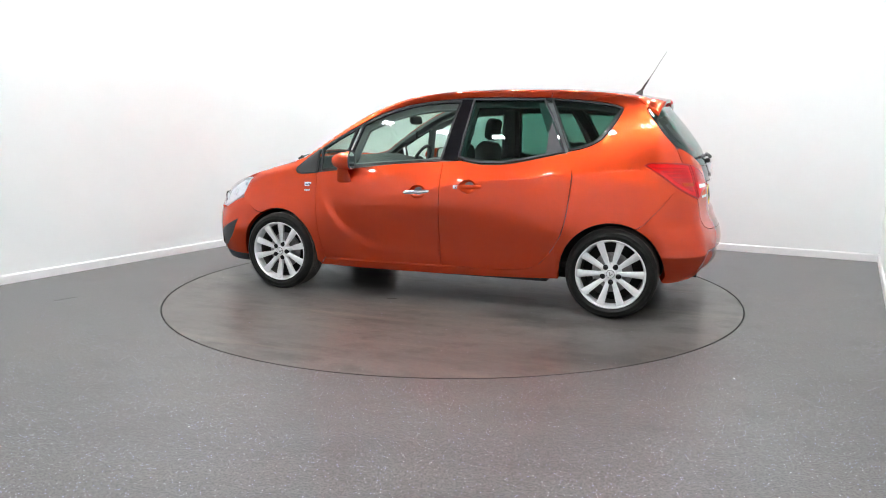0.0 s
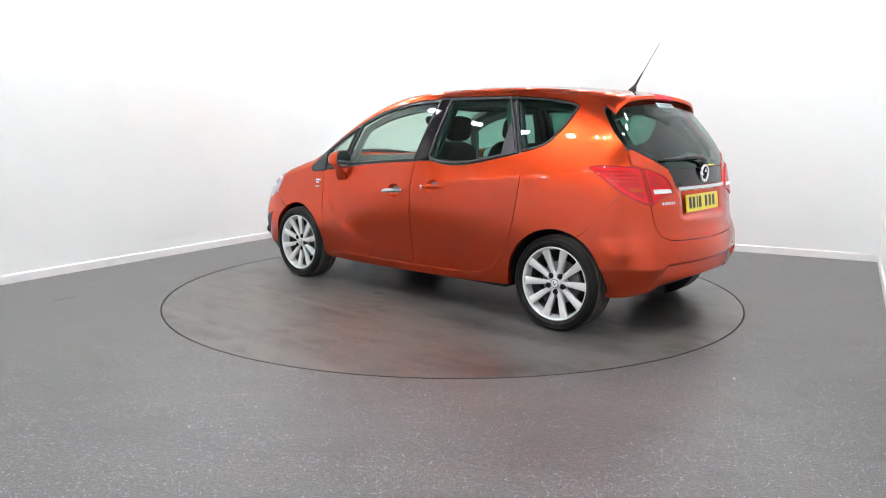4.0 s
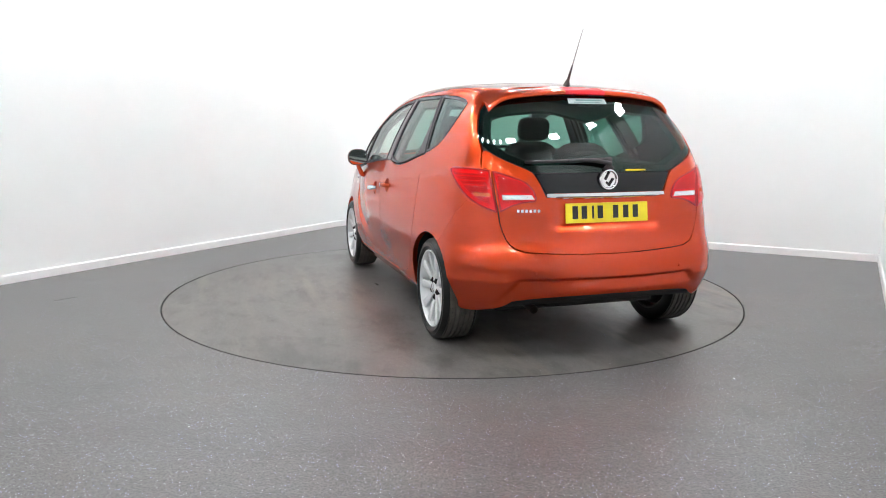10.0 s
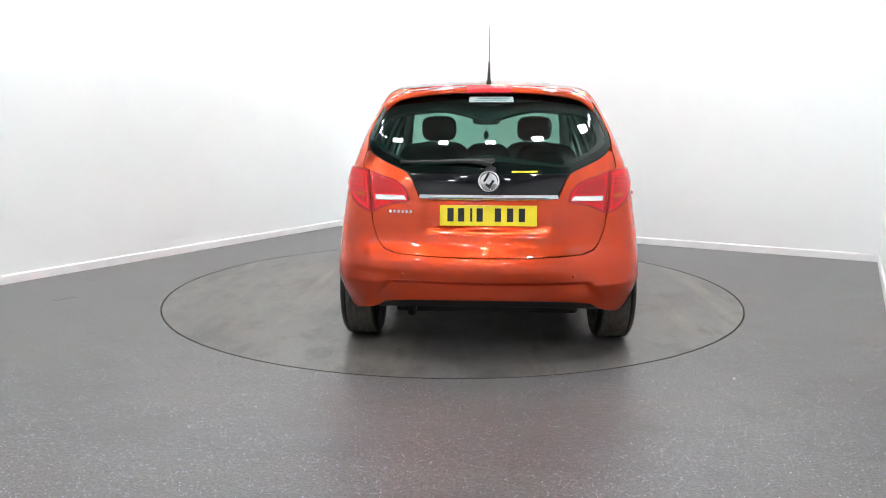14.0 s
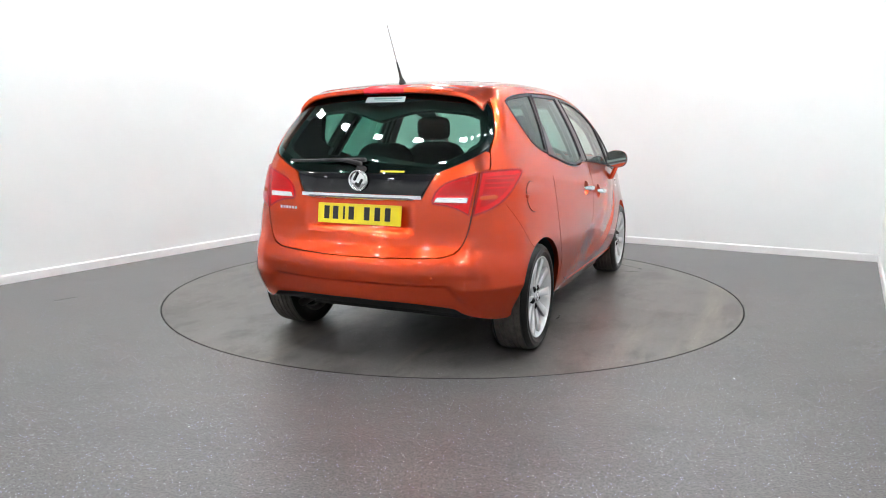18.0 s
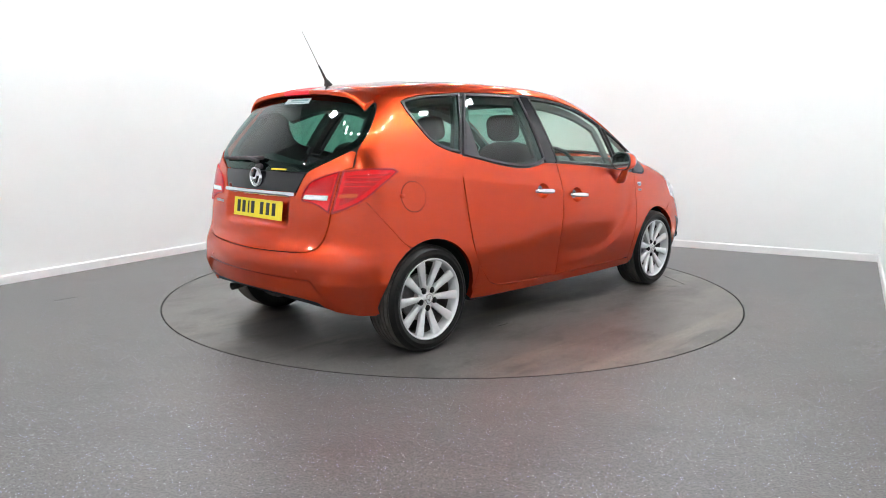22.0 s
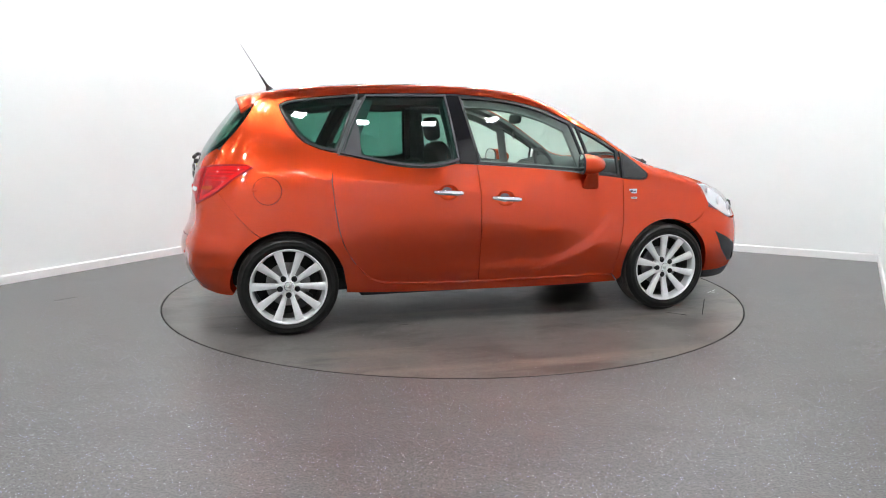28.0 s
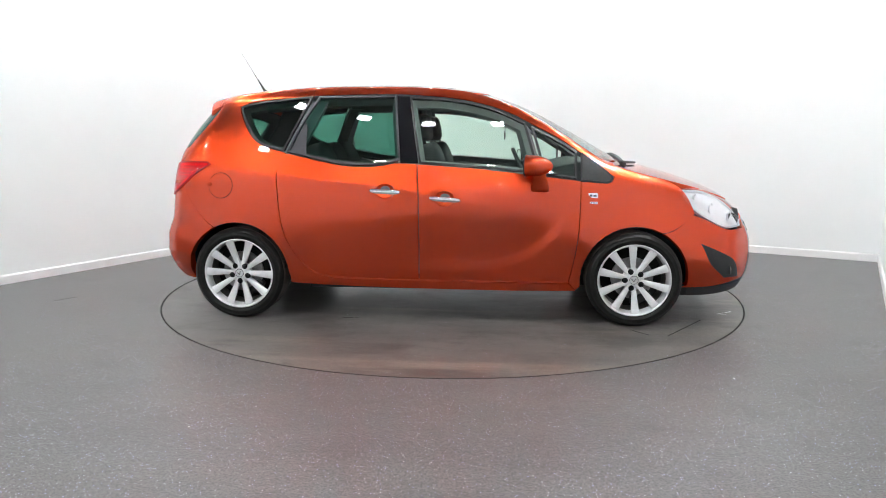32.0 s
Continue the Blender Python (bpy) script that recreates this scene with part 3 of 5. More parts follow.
def ceiling_light(u, v, turn, first=[]):
    """A square panel lamp: white rim and a glowing face."""
    if first:
        ob = copy_thing(first[0], Matrix.Translation(room_to_world(u, v, CEILING)) @ pose(0, 0, 0, 0, 0, ROOM_TURN + turn))
        return ob
    top = tagged(new("ceiling_light"), "square white panel lamp glowing on the ceiling", "ceiling light", "panel lamps on the ceiling")
    bm = bmesh.new()
    for x, y, sx, sy in ((0.095, 0, 0.02, 0.21), (-0.095, 0, 0.02, 0.21), (0, 0.095, 0.17, 0.02), (0, -0.095, 0.17, 0.02)):
        box(bm, (sx, sy, 0.04), (x, y, -0.02), bevel=0.003)
    part("frame", bm, SKIRT, top, smooth=False)
    bm = bmesh.new()
    box(bm, (0.168, 0.168, 0.02), (0, 0, -0.02))
    part("diffuser", bm, LIGHT, top, "glowing white diffuser", smooth=False)
    top.matrix_basis = Matrix.Translation(room_to_world(u, v, CEILING)) @ pose(0, 0, 0, 0, 0, ROOM_TURN + turn)
    first.append(top)
    return top


def turntable():
    top = tagged(new("turntable"), "round vinyl-covered turntable set flush in the floor", "turntable")
    bm = bmesh.new()
    r = RING - 0.0095
    spin(bm, [(r, -0.035), (r, -0.002), (r - 0.003, 0.0), (1.4, 0.0), (0.6, 0.0), (0.004, 0.0)], 200, "Z")
    bmesh.ops.recalc_face_normals(bm, faces=bm.faces[:])
    part("disc", bm, TABLE_TOP, top, smooth=False)
    # matching liner on the disc's side, also added to darken the gap
    bm = bmesh.new()
    spin(bm, [(r, -0.036), (r + 0.0012, -0.036), (r + 0.0012, -0.0015), (r, 0.0003), (r - 0.001, 0.0003)], 200, "Z")
    bmesh.ops.recalc_face_normals(bm, faces=bm.faces[:])
    part("disc_gap_liner", bm, GAP_SHADE, top, "added dark liner for the shade in the ring gap, disc side", smooth=False)
    def strip(name, a, b, w, mat, label):
        bm = bmesh.new()
        d = Vector(b) - Vector(a)
        box(bm, (d.length, w, 0.0012), ((a[0] + b[0]) / 2, (a[1] + b[1]) / 2, 0.0002), (0, 0, math.degrees(math.atan2(d.y, d.x))))
        part(name, bm, mat, top, label, smooth=False)
    for a, b in (((1.25, -1.21), (1.345, -1.325)), ((1.46, -1.335), (1.77, -0.92))):
        strip("seam", a, b, 0.006, PIT, "dark cut seam in the vinyl")
    for a, b, w in (((0.235, 0.565), (0.312, 0.574), 0.018), ((-0.67, -1.067), (-0.60, -1.07), 0.010), ((-0.585, -1.065), (-0.565, -1.062), 0.008), ((0.225, 1.24), (0.24, 1.245), 0.008)):
        strip("scuff", a, b, w, SCUFF, "dark rubbed scuff mark")
    for a, b, w in (((1.93, -0.74), (1.985, -0.70), 0.008), ((1.995, -0.70), (2.055, -0.655), 0.010), ((1.955, -0.75), (2.0, -0.735), 0.004)):
        strip("scratch", a, b, w, WHITE_INK, "short white scratch")
    return top


def floor_marks():
    """A cut line and a few chips on the fixed floor."""
    bm = bmesh.new()
    a, b = Vector((-3.017, -0.576)), Vector((-2.895, -0.441))
    box(bm, ((b - a).length, 0.006, 0.001), (*((a + b) / 2), 0.0003), (0, 0, math.degrees(math.atan2(b.y - a.y, b.x - a.x))))
    tagged(finish("floor_scratch", bm, PIT, smooth=False), "thin dark scratch cut into the vinyl floor", "scratch")
    spots = random.Random(7)
    bm = bmesh.new()
    for k in range(34):
        x, y = spots.uniform(-3.2, 3.2), spots.uniform(-3.6, 1.2)
        if 2.3 < math.hypot(x, y):
            s = spots.uniform(0.004, 0.010)
            box(bm, (s, s * 0.7, 0.002), (x, y, 0.001), (0, 0, spots.uniform(0, 180)))
    tagged(finish("floor_debris", bm, WHITE_INK, smooth=False), "tiny pale chips of dirt scattered on the floor", "debris", kind="stuff")


# ---- the car ----
WHEEL_X, WHEEL_R = 1.322, 0.312
ARCH_R, ARCH_Z = 0.352, 0.312
FRONT_GLASS = [(-0.160, 1.488), (0.038, 1.480), (0.228, 1.453), (0.416, 1.401), (0.595, 1.320), (0.684, 1.013), (0.313, 1.043), (-0.079, 1.070)]
FRONT_QUARTER_GLASS = [(0.654, 1.287), (0.805, 1.211), (0.925, 1.138), (0.925, 0.979), (0.735, 0.999)]
CORNER_TRIM = [(0.974, 1.118), (1.060, 1.058), (1.128, 1.004), (1.154, 0.981), (1.157, 0.970), (1.148, 0.959), (1.120, 0.952), (0.970, 0.963)]
REAR_GLASS = [(-0.788, 1.494), (-0.268, 1.500), (-0.222, 1.095), (-0.281, 1.073), (-0.431, 1.057), (-0.621, 1.071), (-0.967, 1.139), (-0.882, 1.334)]
QUARTER_GLASS = [(-1.326, 1.426), (-1.287, 1.442), (-1.128, 1.468), (-0.850, 1.494), (-1.004, 1.150), (-1.096, 1.168), (-1.188, 1.209), (-1.248, 1.277), (-1.312, 1.385)]
WINDOW_LOW = [(1.178, 0.975), (1.130, 0.939), (0.963, 0.953), (0.604, 0.995), (0.313, 1.026), (-0.100, 1.056), (-0.243, 1.062), (-0.317, 1.047), (-0.429, 1.036), (-0.620, 1.049), (-0.993, 1.124),
              (-1.094, 1.149), (-1.199, 1.194), (-1.267, 1.269), (-1.330, 1.38), (-1.343, 1.431)]
WINDOW_TOP = [(-1.343, 1.431), (-1.289, 1.454), (-1.129, 1.480), (-0.833, 1.506), (-0.5, 1.514), (-0.230, 1.515), (-0.039, 1.503), (0.114, 1.488), (0.303, 1.453), (0.490, 1.394), (0.658, 1.309), (0.860, 1.200), (1.042, 1.074), (1.174, 0.979)]
RAIL_Y = 0.585                 # where the roof skin meets the side rail
LAMP = [(19.8, 0.90), (20.6, 0.945), (23.0, 0.995), (27.0, 1.027), (30.0, 1.048), (36.0, 1.064), (43.5, 1.064), (44.8, 1.046), (41.2, 0.98), (37.3, 0.905), (33.0, 0.853), (28.9, 0.825), (25.8, 0.86), (23.6, 0.874), (20.2, 0.882)]
LAMP_INNER = [(19.8, 0.90), (20.6, 0.945), (23.0, 0.995), (27.0, 1.027), (30.0, 1.048), (31.0, 1.052), (29.9, 0.953), (28.6, 0.828), (25.8, 0.86), (23.6, 0.874), (20.2, 0.882)]
LAMP_OUTER = [(31.6, 1.054), (36.0, 1.064), (43.5, 1.064), (44.8, 1.046), (41.2, 0.98), (37.3, 0.905), (33.0, 0.853), (29.2, 0.825), (30.5, 0.953)]
SCREEN = [(0.0, 1.478), (14.5, 1.475), (25.0, 1.466), (33.0, 1.446), (36.6, 1.422), (37.6, 1.385), (36.6, 1.26), (35.3, 1.205), (33.0, 1.167), (28.0, 1.114), (22.0, 1.060), (20.5, 1.044), (0.0, 1.041)]
BUMPER_SEAM = [(29.3, 0.824), (33.0, 0.847), (37.5, 0.889), (40.2, 0.821), (43.6, 0.732), (46.4, 0.658)]
TAIL_SEAM = [(34.3, 1.150), (33.8, 1.07), (31.3, 1.055), (30.2, 0.953), (28.9, 0.822), (28.5, 0.764), (27.0, 0.68), (25.0, 0.635), (22.5, 0.615), (12.5, 0.602), (0.0, 0.597)]


def sides(make):
    for mirror in (False, True):
        make(mirror)


def shift(points, du=0.0, dv=0.0):
    return [(a + du, b + dv) for a, b in points]


def front_door(car, mirror):
    low = WINDOW_LOW[2:6]
    door = panel("front_door", [(-0.097, 1.054)] + low[::-1][1:3] + [(0.959, 0.953), (0.958, 0.814), (0.951, 0.633), (0.933, 0.486), (0.895, 0.288), (0.508, 0.289), (-0.085, 0.291), (-0.081, 0.584), (-0.084, 0.843)],
                 "side", PAINT, car, mirror=mirror, depth=0.03, step=0.026, inner=cup_outline(0.083, 0.835))
    panel("door_window", FRONT_GLASS, "side", GLASS_FRONT, door, "light green-tinted side glass", mirror, off=-0.006, depth=0.004)
    panel("window_frame", inset(FRONT_GLASS, -0.009), "side", TRIM, door, "dark satin window frame", mirror, off=0.001, depth=0.02, inner=inset(FRONT_GLASS, 0.004))
    panel("quarter_light", FRONT_QUARTER_GLASS, "side", GLASS_FRONT, door, "small fixed green-tinted glass", mirror, off=-0.006, depth=0.004)
    panel("quarter_light_frame", inset(FRONT_QUARTER_GLASS, -0.010), "side", TRIM, door, "dark satin window frame", mirror, off=0.002, depth=0.02, inner=inset(FRONT_QUARTER_GLASS, 0.004))
    return door


def rear_door(car, mirror):
    door = panel("rear_door", [(-1.022, 1.11), (-0.98, 1.119), (-0.620, 1.047), (-0.429, 1.034), (-0.317, 1.045), (-0.243, 1.060), (-0.102, 1.054), (-0.0895, 0.843), (-0.0862, 0.583), (-0.0905, 0.291), (-0.471, 0.297), (-0.701, 0.312), (-0.815, 0.348),
                               (-0.906, 0.442), (-0.971, 0.555), (-1.007, 0.683), (-1.031, 0.888), (-1.036, 0.998)], "side", PAINT, car, mirror=mirror, depth=0.03, step=0.026, inner=cup_outline(-0.305, 0.881))
    panel("door_window", REAR_GLASS, "side", GLASS_DARK, door, "dark green privacy glass", mirror, off=-0.006, depth=0.004)
    panel("window_frame", inset(REAR_GLASS, -0.009), "side", TRIM_GREY, door, "satin grey window frame", mirror, off=0.002, depth=0.02, inner=inset(REAR_GLASS, 0.004))
    panel("window_corner_trim", [(-0.868, 1.335), (-0.955, 1.142), (-0.848, 1.120), (-0.855, 1.30)], "side", TRIM_GREY, door, "plain grey trim triangle in the window", mirror, off=-0.003, depth=0.01)
    return door


def cup_outline(x, z):
    return [(x + 0.064 * math.cos(2 * math.pi * k / 28), z + 0.050 * math.sin(2 * math.pi * k / 28)) for k in range(28)]


def handle(door, x0, x1, z0, z1, mirror, red=False):
    """A bar handle over a scooped cup."""
    s = -1 if mirror else 1
    mid = (x0 + x1) / 2
    y = float(onto("side", [(mid, (z0 + z1) / 2)])[0][1])
    bm = bmesh.new()
    rim = onto("side", [(a, b) for a, b in cup_outline(mid - 0.0045, (z0 + z1) / 2)])
    rows = [[(q[0] + (mid - q[0]) * k, s * (q[1] - d), q[2] + ((z0 + z1) / 2 - q[2]) * k) for q in rim] for k, d in ((-0.02, 0.004), (0.03, 0.012), (0.2, 0.024), (0.5, 0.032), (0.96, 0.034))]
    loft(bm, rows, caps=False)
    bm.faces.new(bm.verts[-28:])
    bmesh.ops.recalc_face_normals(bm, faces=bm.faces[:])
    part("handle_cup", bm, PAINT, door)
    bm = bmesh.new()
    rows = []
    n = 14
    for i in range(n + 1):
        t = i / n
        x = x0 + (x1 - x0) * t
        z = z0 + (z1 - z0) * t
        bow = 0.030 * (1 - (2 * t - 1) ** 4) + 0.012
        h = 0.0165 * (1 - 0.35 * abs(2 * t - 1) ** 3)
        rows.append([(x, s * (y + bow + 0.008 * math.cos(a)), z + h * math.sin(a)) for a in (2 * math.pi * k / 12 for k in range(12))])
    loft(bm, rows)
    bmesh.ops.recalc_face_normals(bm, faces=bm.faces[:])
    bar = part("door_handle", bm, PAINT if red else CHROME, door, "body-coloured bar handle" if red else "chromed bar handle")
    if red:
        bm = bmesh.new()
        box(bm, (0.044, 0.010, 0.030), (x1 - 0.024, s * (y + 0.033), z1 + 0.002), (0, 0, -s * 24), 0.004)
        part("handle_cap", bm, CHROME, door, "chromed end cap of the handle")
    bm = bmesh.new()
    box(bm, (0.004, 0.012, 0.034), (x0 + (x1 - x0) * 0.28, s * (y + 0.038), z0 + (z1 - z0) * 0.28), bevel=0.001)
    part("handle_joint", bm, PLASTIC, door, smooth=False)


def mirror_unit(car, mirror):
    """Door mirror: painted shell on a foot, dark rim and real mirror glass turned back and in to the driver."""
    s = -1 if mirror else 1
    yc, zc = 0.935, 1.056
    def ring(k, x, rise=0.0):
        out = []
        for j in range(28):
            a = 2 * math.pi * j / 28
            y = 0.088 * k * math.copysign(abs(math.cos(a)) ** 0.75, math.cos(a))
            out.append((x - 0.22 * y, s * (yc + y), zc + rise + 0.069 * k * math.copysign(abs(math.sin(a)) ** 0.8, math.sin(a))))
        return out
    bm = bmesh.new()
    loft(bm, [ring(max((1 - t ** 2.4) ** 0.5, 0.10), 0.61 + 0.165 * t, -0.006 * t) for t in (0, 0.12, 0.25, 0.4, 0.55, 0.7, 0.82, 0.9, 0.96, 1.0)])
    bmesh.ops.recalc_face_normals(bm, faces=bm.faces[:])
    sharp(bm, 50)
    shell = part("door_mirror", bm, PAINT, car)
    bm = bmesh.new()
    rows = []
    for t, w in ((0.0, 0.030), (0.03, 0.050), (0.10, 0.059), (0.25, 0.060), (0.5, 0.053), (0.75, 0.044), (1.0, 0.040)):
        rows.append([(0.700 - 0.01 * t + w * math.cos(a), s * (0.875 + 0.055 * t + 0.024 * min(1, w / 0.05) * math.sin(a)), 0.880 + 0.13 * t + 0.01 * math.sin(a)) for a in (2 * math.pi * j / 20 for j in range(20))])
    loft(bm, rows)
    bmesh.ops.recalc_face_normals(bm, faces=bm.faces[:])
    part("mirror_foot", bm, PAINT, shell)
    bm = bmesh.new()
    loft(bm, [ring(0.99, 0.611), ring(0.985, 0.601), ring(0.90, 0.599), ring(0.89, 0.604)], caps=False)
    bmesh.ops.recalc_face_normals(bm, faces=bm.faces[:])
    part("mirror_rim", bm, PLASTIC, shell, "black plastic rim")
    bm = bmesh.new()
    loft(bm, [ring(0.895, 0.602), ring(0.895, 0.606)])
    bmesh.ops.recalc_face_normals(bm, faces=bm.faces[:])
    part("mirror_glass", bm, CHROME, shell, "silvered mirror glass", smooth=False)


def roof_edge(xs):
    """The line at which the roof skin meets the side, in side coordinates."""
    p = onto("top", [(x, RAIL_Y if x < 0.25 else RAIL_Y + 0.15 * (x - 0.25)) for x in xs])
    return [(q[0], q[2]) for q in p]


def body_panels(car):
    def per_side(m):
        door = front_door(car, m)
        handle(door, -0.02, 0.195, 0.842, 0.828, m)
        door = rear_door(car, m)
        handle(door, -0.41, -0.200, 0.886, 0.876, m, not m)
        mirror_unit(car, m)
        panel("corner_trim", CORNER_TRIM, "side", PLASTIC, car, "black plastic corner panel", m, off=0.002, depth=0.015)
        panel("corner_trim_edge", inset(CORNER_TRIM, -0.012), "side", TRIM, car, "dark trim edge", m, off=0.001, depth=0.015, inner=inset(CORNER_TRIM, -0.001))
        panel("pillar_trim", [(-0.256, 1.504), (-0.172, 1.502), (-0.092, 1.066), (-0.210, 1.066)], "side", GLOSS_BLACK, car, "gloss black centre pillar trim", m, off=-0.002, depth=0.015)
        panel("quarter_window", convert(QUARTER_GLASS, "side", "tail"), "tail", GLASS_DARK, car, "dark green privacy glass", m, off=-0.006, depth=0.004)
        panel("quarter_window_frame", inset(QUARTER_GLASS, -0.009), "side", TRIM, car, "dark window seal", m, off=0.001, depth=0.02, inner=inset(QUARTER_GLASS, 0.004))
        # wing
        panel("front_wing", [(0.9635, 0.949), (0.9625, 0.814), (0.9555, 0.633), (0.9375, 0.486), (0.8995, 0.288), (0.948, 0.235)] + arch(WHEEL_X, ARCH_Z, ARCH_R, 188, 62) + [(1.56, 0.64), (1.645, 0.695), (1.70, 0.745), (1.668, 0.822), (1.598, 0.914),
              (1.44, 0.985), (1.30, 1.045), (1.235, 1.062), (1.179, 0.990), (1.1745, 0.966), (1.162, 0.947), (1.135, 0.9375)], "side", PAINT, car, mirror=m, depth=0.035)
        panel("sill", [(-0.9385, 0.484), (-0.904, 0.434), (-0.815, 0.341), (-0.70, 0.302), (-0.471, 0.287), (-0.09, 0.281), (0.508, 0.279), (0.901, 0.278), (0.946, 0.230), (0.508, 0.222), (-0.09, 0.226), (-0.63, 0.24), (-0.9625, 0.255), (-0.9615, 0.30), (-0.9355, 0.43)],
              "side", PAINT, car, mirror=m, depth=0.04, off=0.002)
        bm = bmesh.new()
        s = -1 if m else 1
        line = onto("side", [(-0.905, 0.437), (-0.815, 0.345), (-0.76, 0.322), (-0.70, 0.307), (-0.471, 0.292)] + [(-0.3 + 0.1 * k, 0.286) for k in range(12)] + [(0.893, 0.2835)])
        tube(bm, [(q[0], s * (q[1] - 0.001), q[2]) for q in line], 0.0042, 8)
        part("sill_edge", bm, PAINT, car, "rounded painted sill edge under the doors")
        # quarter panel round the rear corner
        low = convert([(-0.838, 1.500), (-0.99, 1.127), (-1.094, 1.152), (-1.199, 1.197), (-1.267, 1.271), (-1.330, 1.383), (-1.345, 1.433), (-1.289, 1.457), (-1.129, 1.483), (-0.836, 1.509)][1:], "side", "tail")
        edge = convert(roof_edge([-0.836, -1.0, -1.2, -1.4, -1.545]), "side", "tail")
        foot = convert([(-1.040, 0.998), (-1.037, 0.888), (-1.013, 0.683), (-0.977, 0.555), (-0.938, 0.487), (-0.935, 0.43), (-0.962, 0.30)] + arch(-WHEEL_X, ARCH_Z, ARCH_R, 2, 116), "side", "tail")
        panel("quarter_panel", low + edge + [(36.2, 1.466), (37.4, 1.444), (37.85, 1.385), (36.85, 1.262), (35.55, 1.206), (34.6, 1.165), (34.4, 1.09), (34.0, 1.066), (31.5, 1.056), (30.4, 0.953)] + shift(BUMPER_SEAM, 0.03, 0.0006)
              + foot[::-1], "tail", PAINT, car, mirror=m, depth=0.03)
        panel("roof_corner", [(26.0, 1.476), (33.5, 1.457), (37.2, 1.432), (38.0, 1.405), (41.0, 1.42), (44.0, 1.47), (44.0, 1.503), (30.0, 1.513)], "tail", PAINT, car, mirror=m, off=-0.006, depth=0.01)
        # rail over the windows, from the quarter panel down the screen pillar
        xs = [1.10, 1.0, 0.85, 0.7, 0.55, 0.4, 0.25, 0.0, -0.3, -0.6, -0.83]
        panel("roof_rail", shift(WINDOW_TOP[3:], 0, 0.003) + [(1.20, 1.0), (1.222, 1.058)] + roof_edge(xs), "side", PAINT, car, mirror=m, depth=0.006)
        panel("rail_lining", shift(WINDOW_TOP[3:], 0, 0.003) + [(1.20, 1.0), (1.222, 1.058)] + roof_edge(xs), "side", PILLAR_GREY, car, "light grey pillar and rail lining", mirror=m, off=-0.008, depth=0.03)
        # fuel flap
        if m:
            ring_pts = [(-1.43 + 0.083 * math.cos(a), 0.907 + 0.083 * math.sin(a)) for a in (2 * math.pi * k / 28 for k in range(28))]
            flap = panel("fuel_flap", ring_pts, "side", PAINT, car, mirror=True, off=0.0035, depth=0.0035)
            catch = onto("side", [(-1.508, 0.915)])[0]
            panel("fuel_flap_gap", inset(ring_pts, -0.003), "side", GLOSS_BLACK, car, "dark gap round the fuel flap", True, off=0.0006, depth=0.003, inner=inset(ring_pts, 0.004))
            bm = bmesh.new()
            ellipsoid(bm, (0.034, 0.024, 0.026), (catch[0], -catch[1] - 0.002, catch[2]))
            part("flap_catch", bm, PAINT, flap)
        # badges on the wing
        y = float(onto("side", [(1.04, 0.862)])[0][1]) * (-1 if m else 1)
        bm = bmesh.new()
        low = float(onto("side", [(1.045, 0.815)])[0][1]) * (-1 if m else 1)
        box(bm, (0.052, 0.006, 0.014), (1.045, low, 0.815), (0, 0, 0), 0.003)
        part("wing_badge_line", bm, LAMP_CLEAR, car, "narrow chrome badge on the wing", smooth=False)
        bm = bmesh.new()
        box(bm, (0.062, 0.006, 0.032), (1.04, y, 0.862), (0, 0, 0), 0.004)
        badge = part("wing_badge", bm, LAMP_CLEAR, car, "small chrome badge on the wing", smooth=False)
        for dx, dz, w, h in ((-0.014, 0.862, 0.018, 0.013), (0.012, 0.860, 0.020, 0.010), (-0.010, 0.815, 0.010, 0.006), (0.006, 0.815, 0.010, 0.006), (0.020, 0.815, 0.008, 0.006)):
            bm = bmesh.new()
            box(bm, (w, 0.002, h), (1.04 + dx, (y if dz > 0.85 else low) + (-0.0035 if m else 0.0035), dz))
            part("badge_mark", bm, TRIM_GREY, badge, smooth=False)
        # lamps
        lamp = panel("tail_lamp", LAMP_OUTER, "tail", LAMP_RED, car, "red rear lamp cluster", m, off=0.003, depth=0.03)
        panel("lens", inset(LAMP_OUTER, 0.002, 0.0215), "tail", GLASS_RED, lamp, "glossy red outer lens", m, off=0.009, depth=0.006)
        panel("reflector", inset(LAMP_OUTER, 0.030, 0.0215), "tail", LAMP_DEEP, lamp, "deeper red inner reflector", m, off=0.0045, depth=0.003)
        panel("lamp_surround", LAMP_OUTER, "tail", LAMP_EDGE, lamp, "dark red lamp edge", m, off=0.006, depth=0.003, inner=inset(LAMP_OUTER, 0.009, 0.0215))
        for k in range(3):
            a = 0.968 + 0.024 * k
            panel("lamp_rib", [(31.9, a), (40.0 + 0.9 * k, a), (40.2 + 0.9 * k, a + 0.007), (32.0, a + 0.007)], "tail", LAMP_RED, lamp, "bright red reflector rib", m, off=0.0066, depth=0.002, smooth_outline=False)
        panel("indicator", [(31.2, 0.928), (35.4, 0.934), (35.2, 0.914), (31.0, 0.911)], "tail", LAMP_AMBER, lamp, "amber indicator window", m, off=0.0100, depth=0.002)
        # headlamp
        lens = [(44.5, 0.906), (38.0, 0.903), (31.5, 0.888), (28.3, 0.817), (24.4, 0.70), (25.6, 0.645), (33.2, 0.65), (39.2, 0.722), (43.0, 0.823)]
        head = panel("headlamp", inset(lens, 0.003, 0.0215), "head", LAMP_CLEAR, car, "clear headlamp with silver reflector", m, off=-0.020, depth=0.02)
        panel("headlamp_lens", inset(lens, 0.002, 0.0215), "head", GLASS_CLEAR, head, "clear headlamp lens", m, off=0.002, depth=0.004)
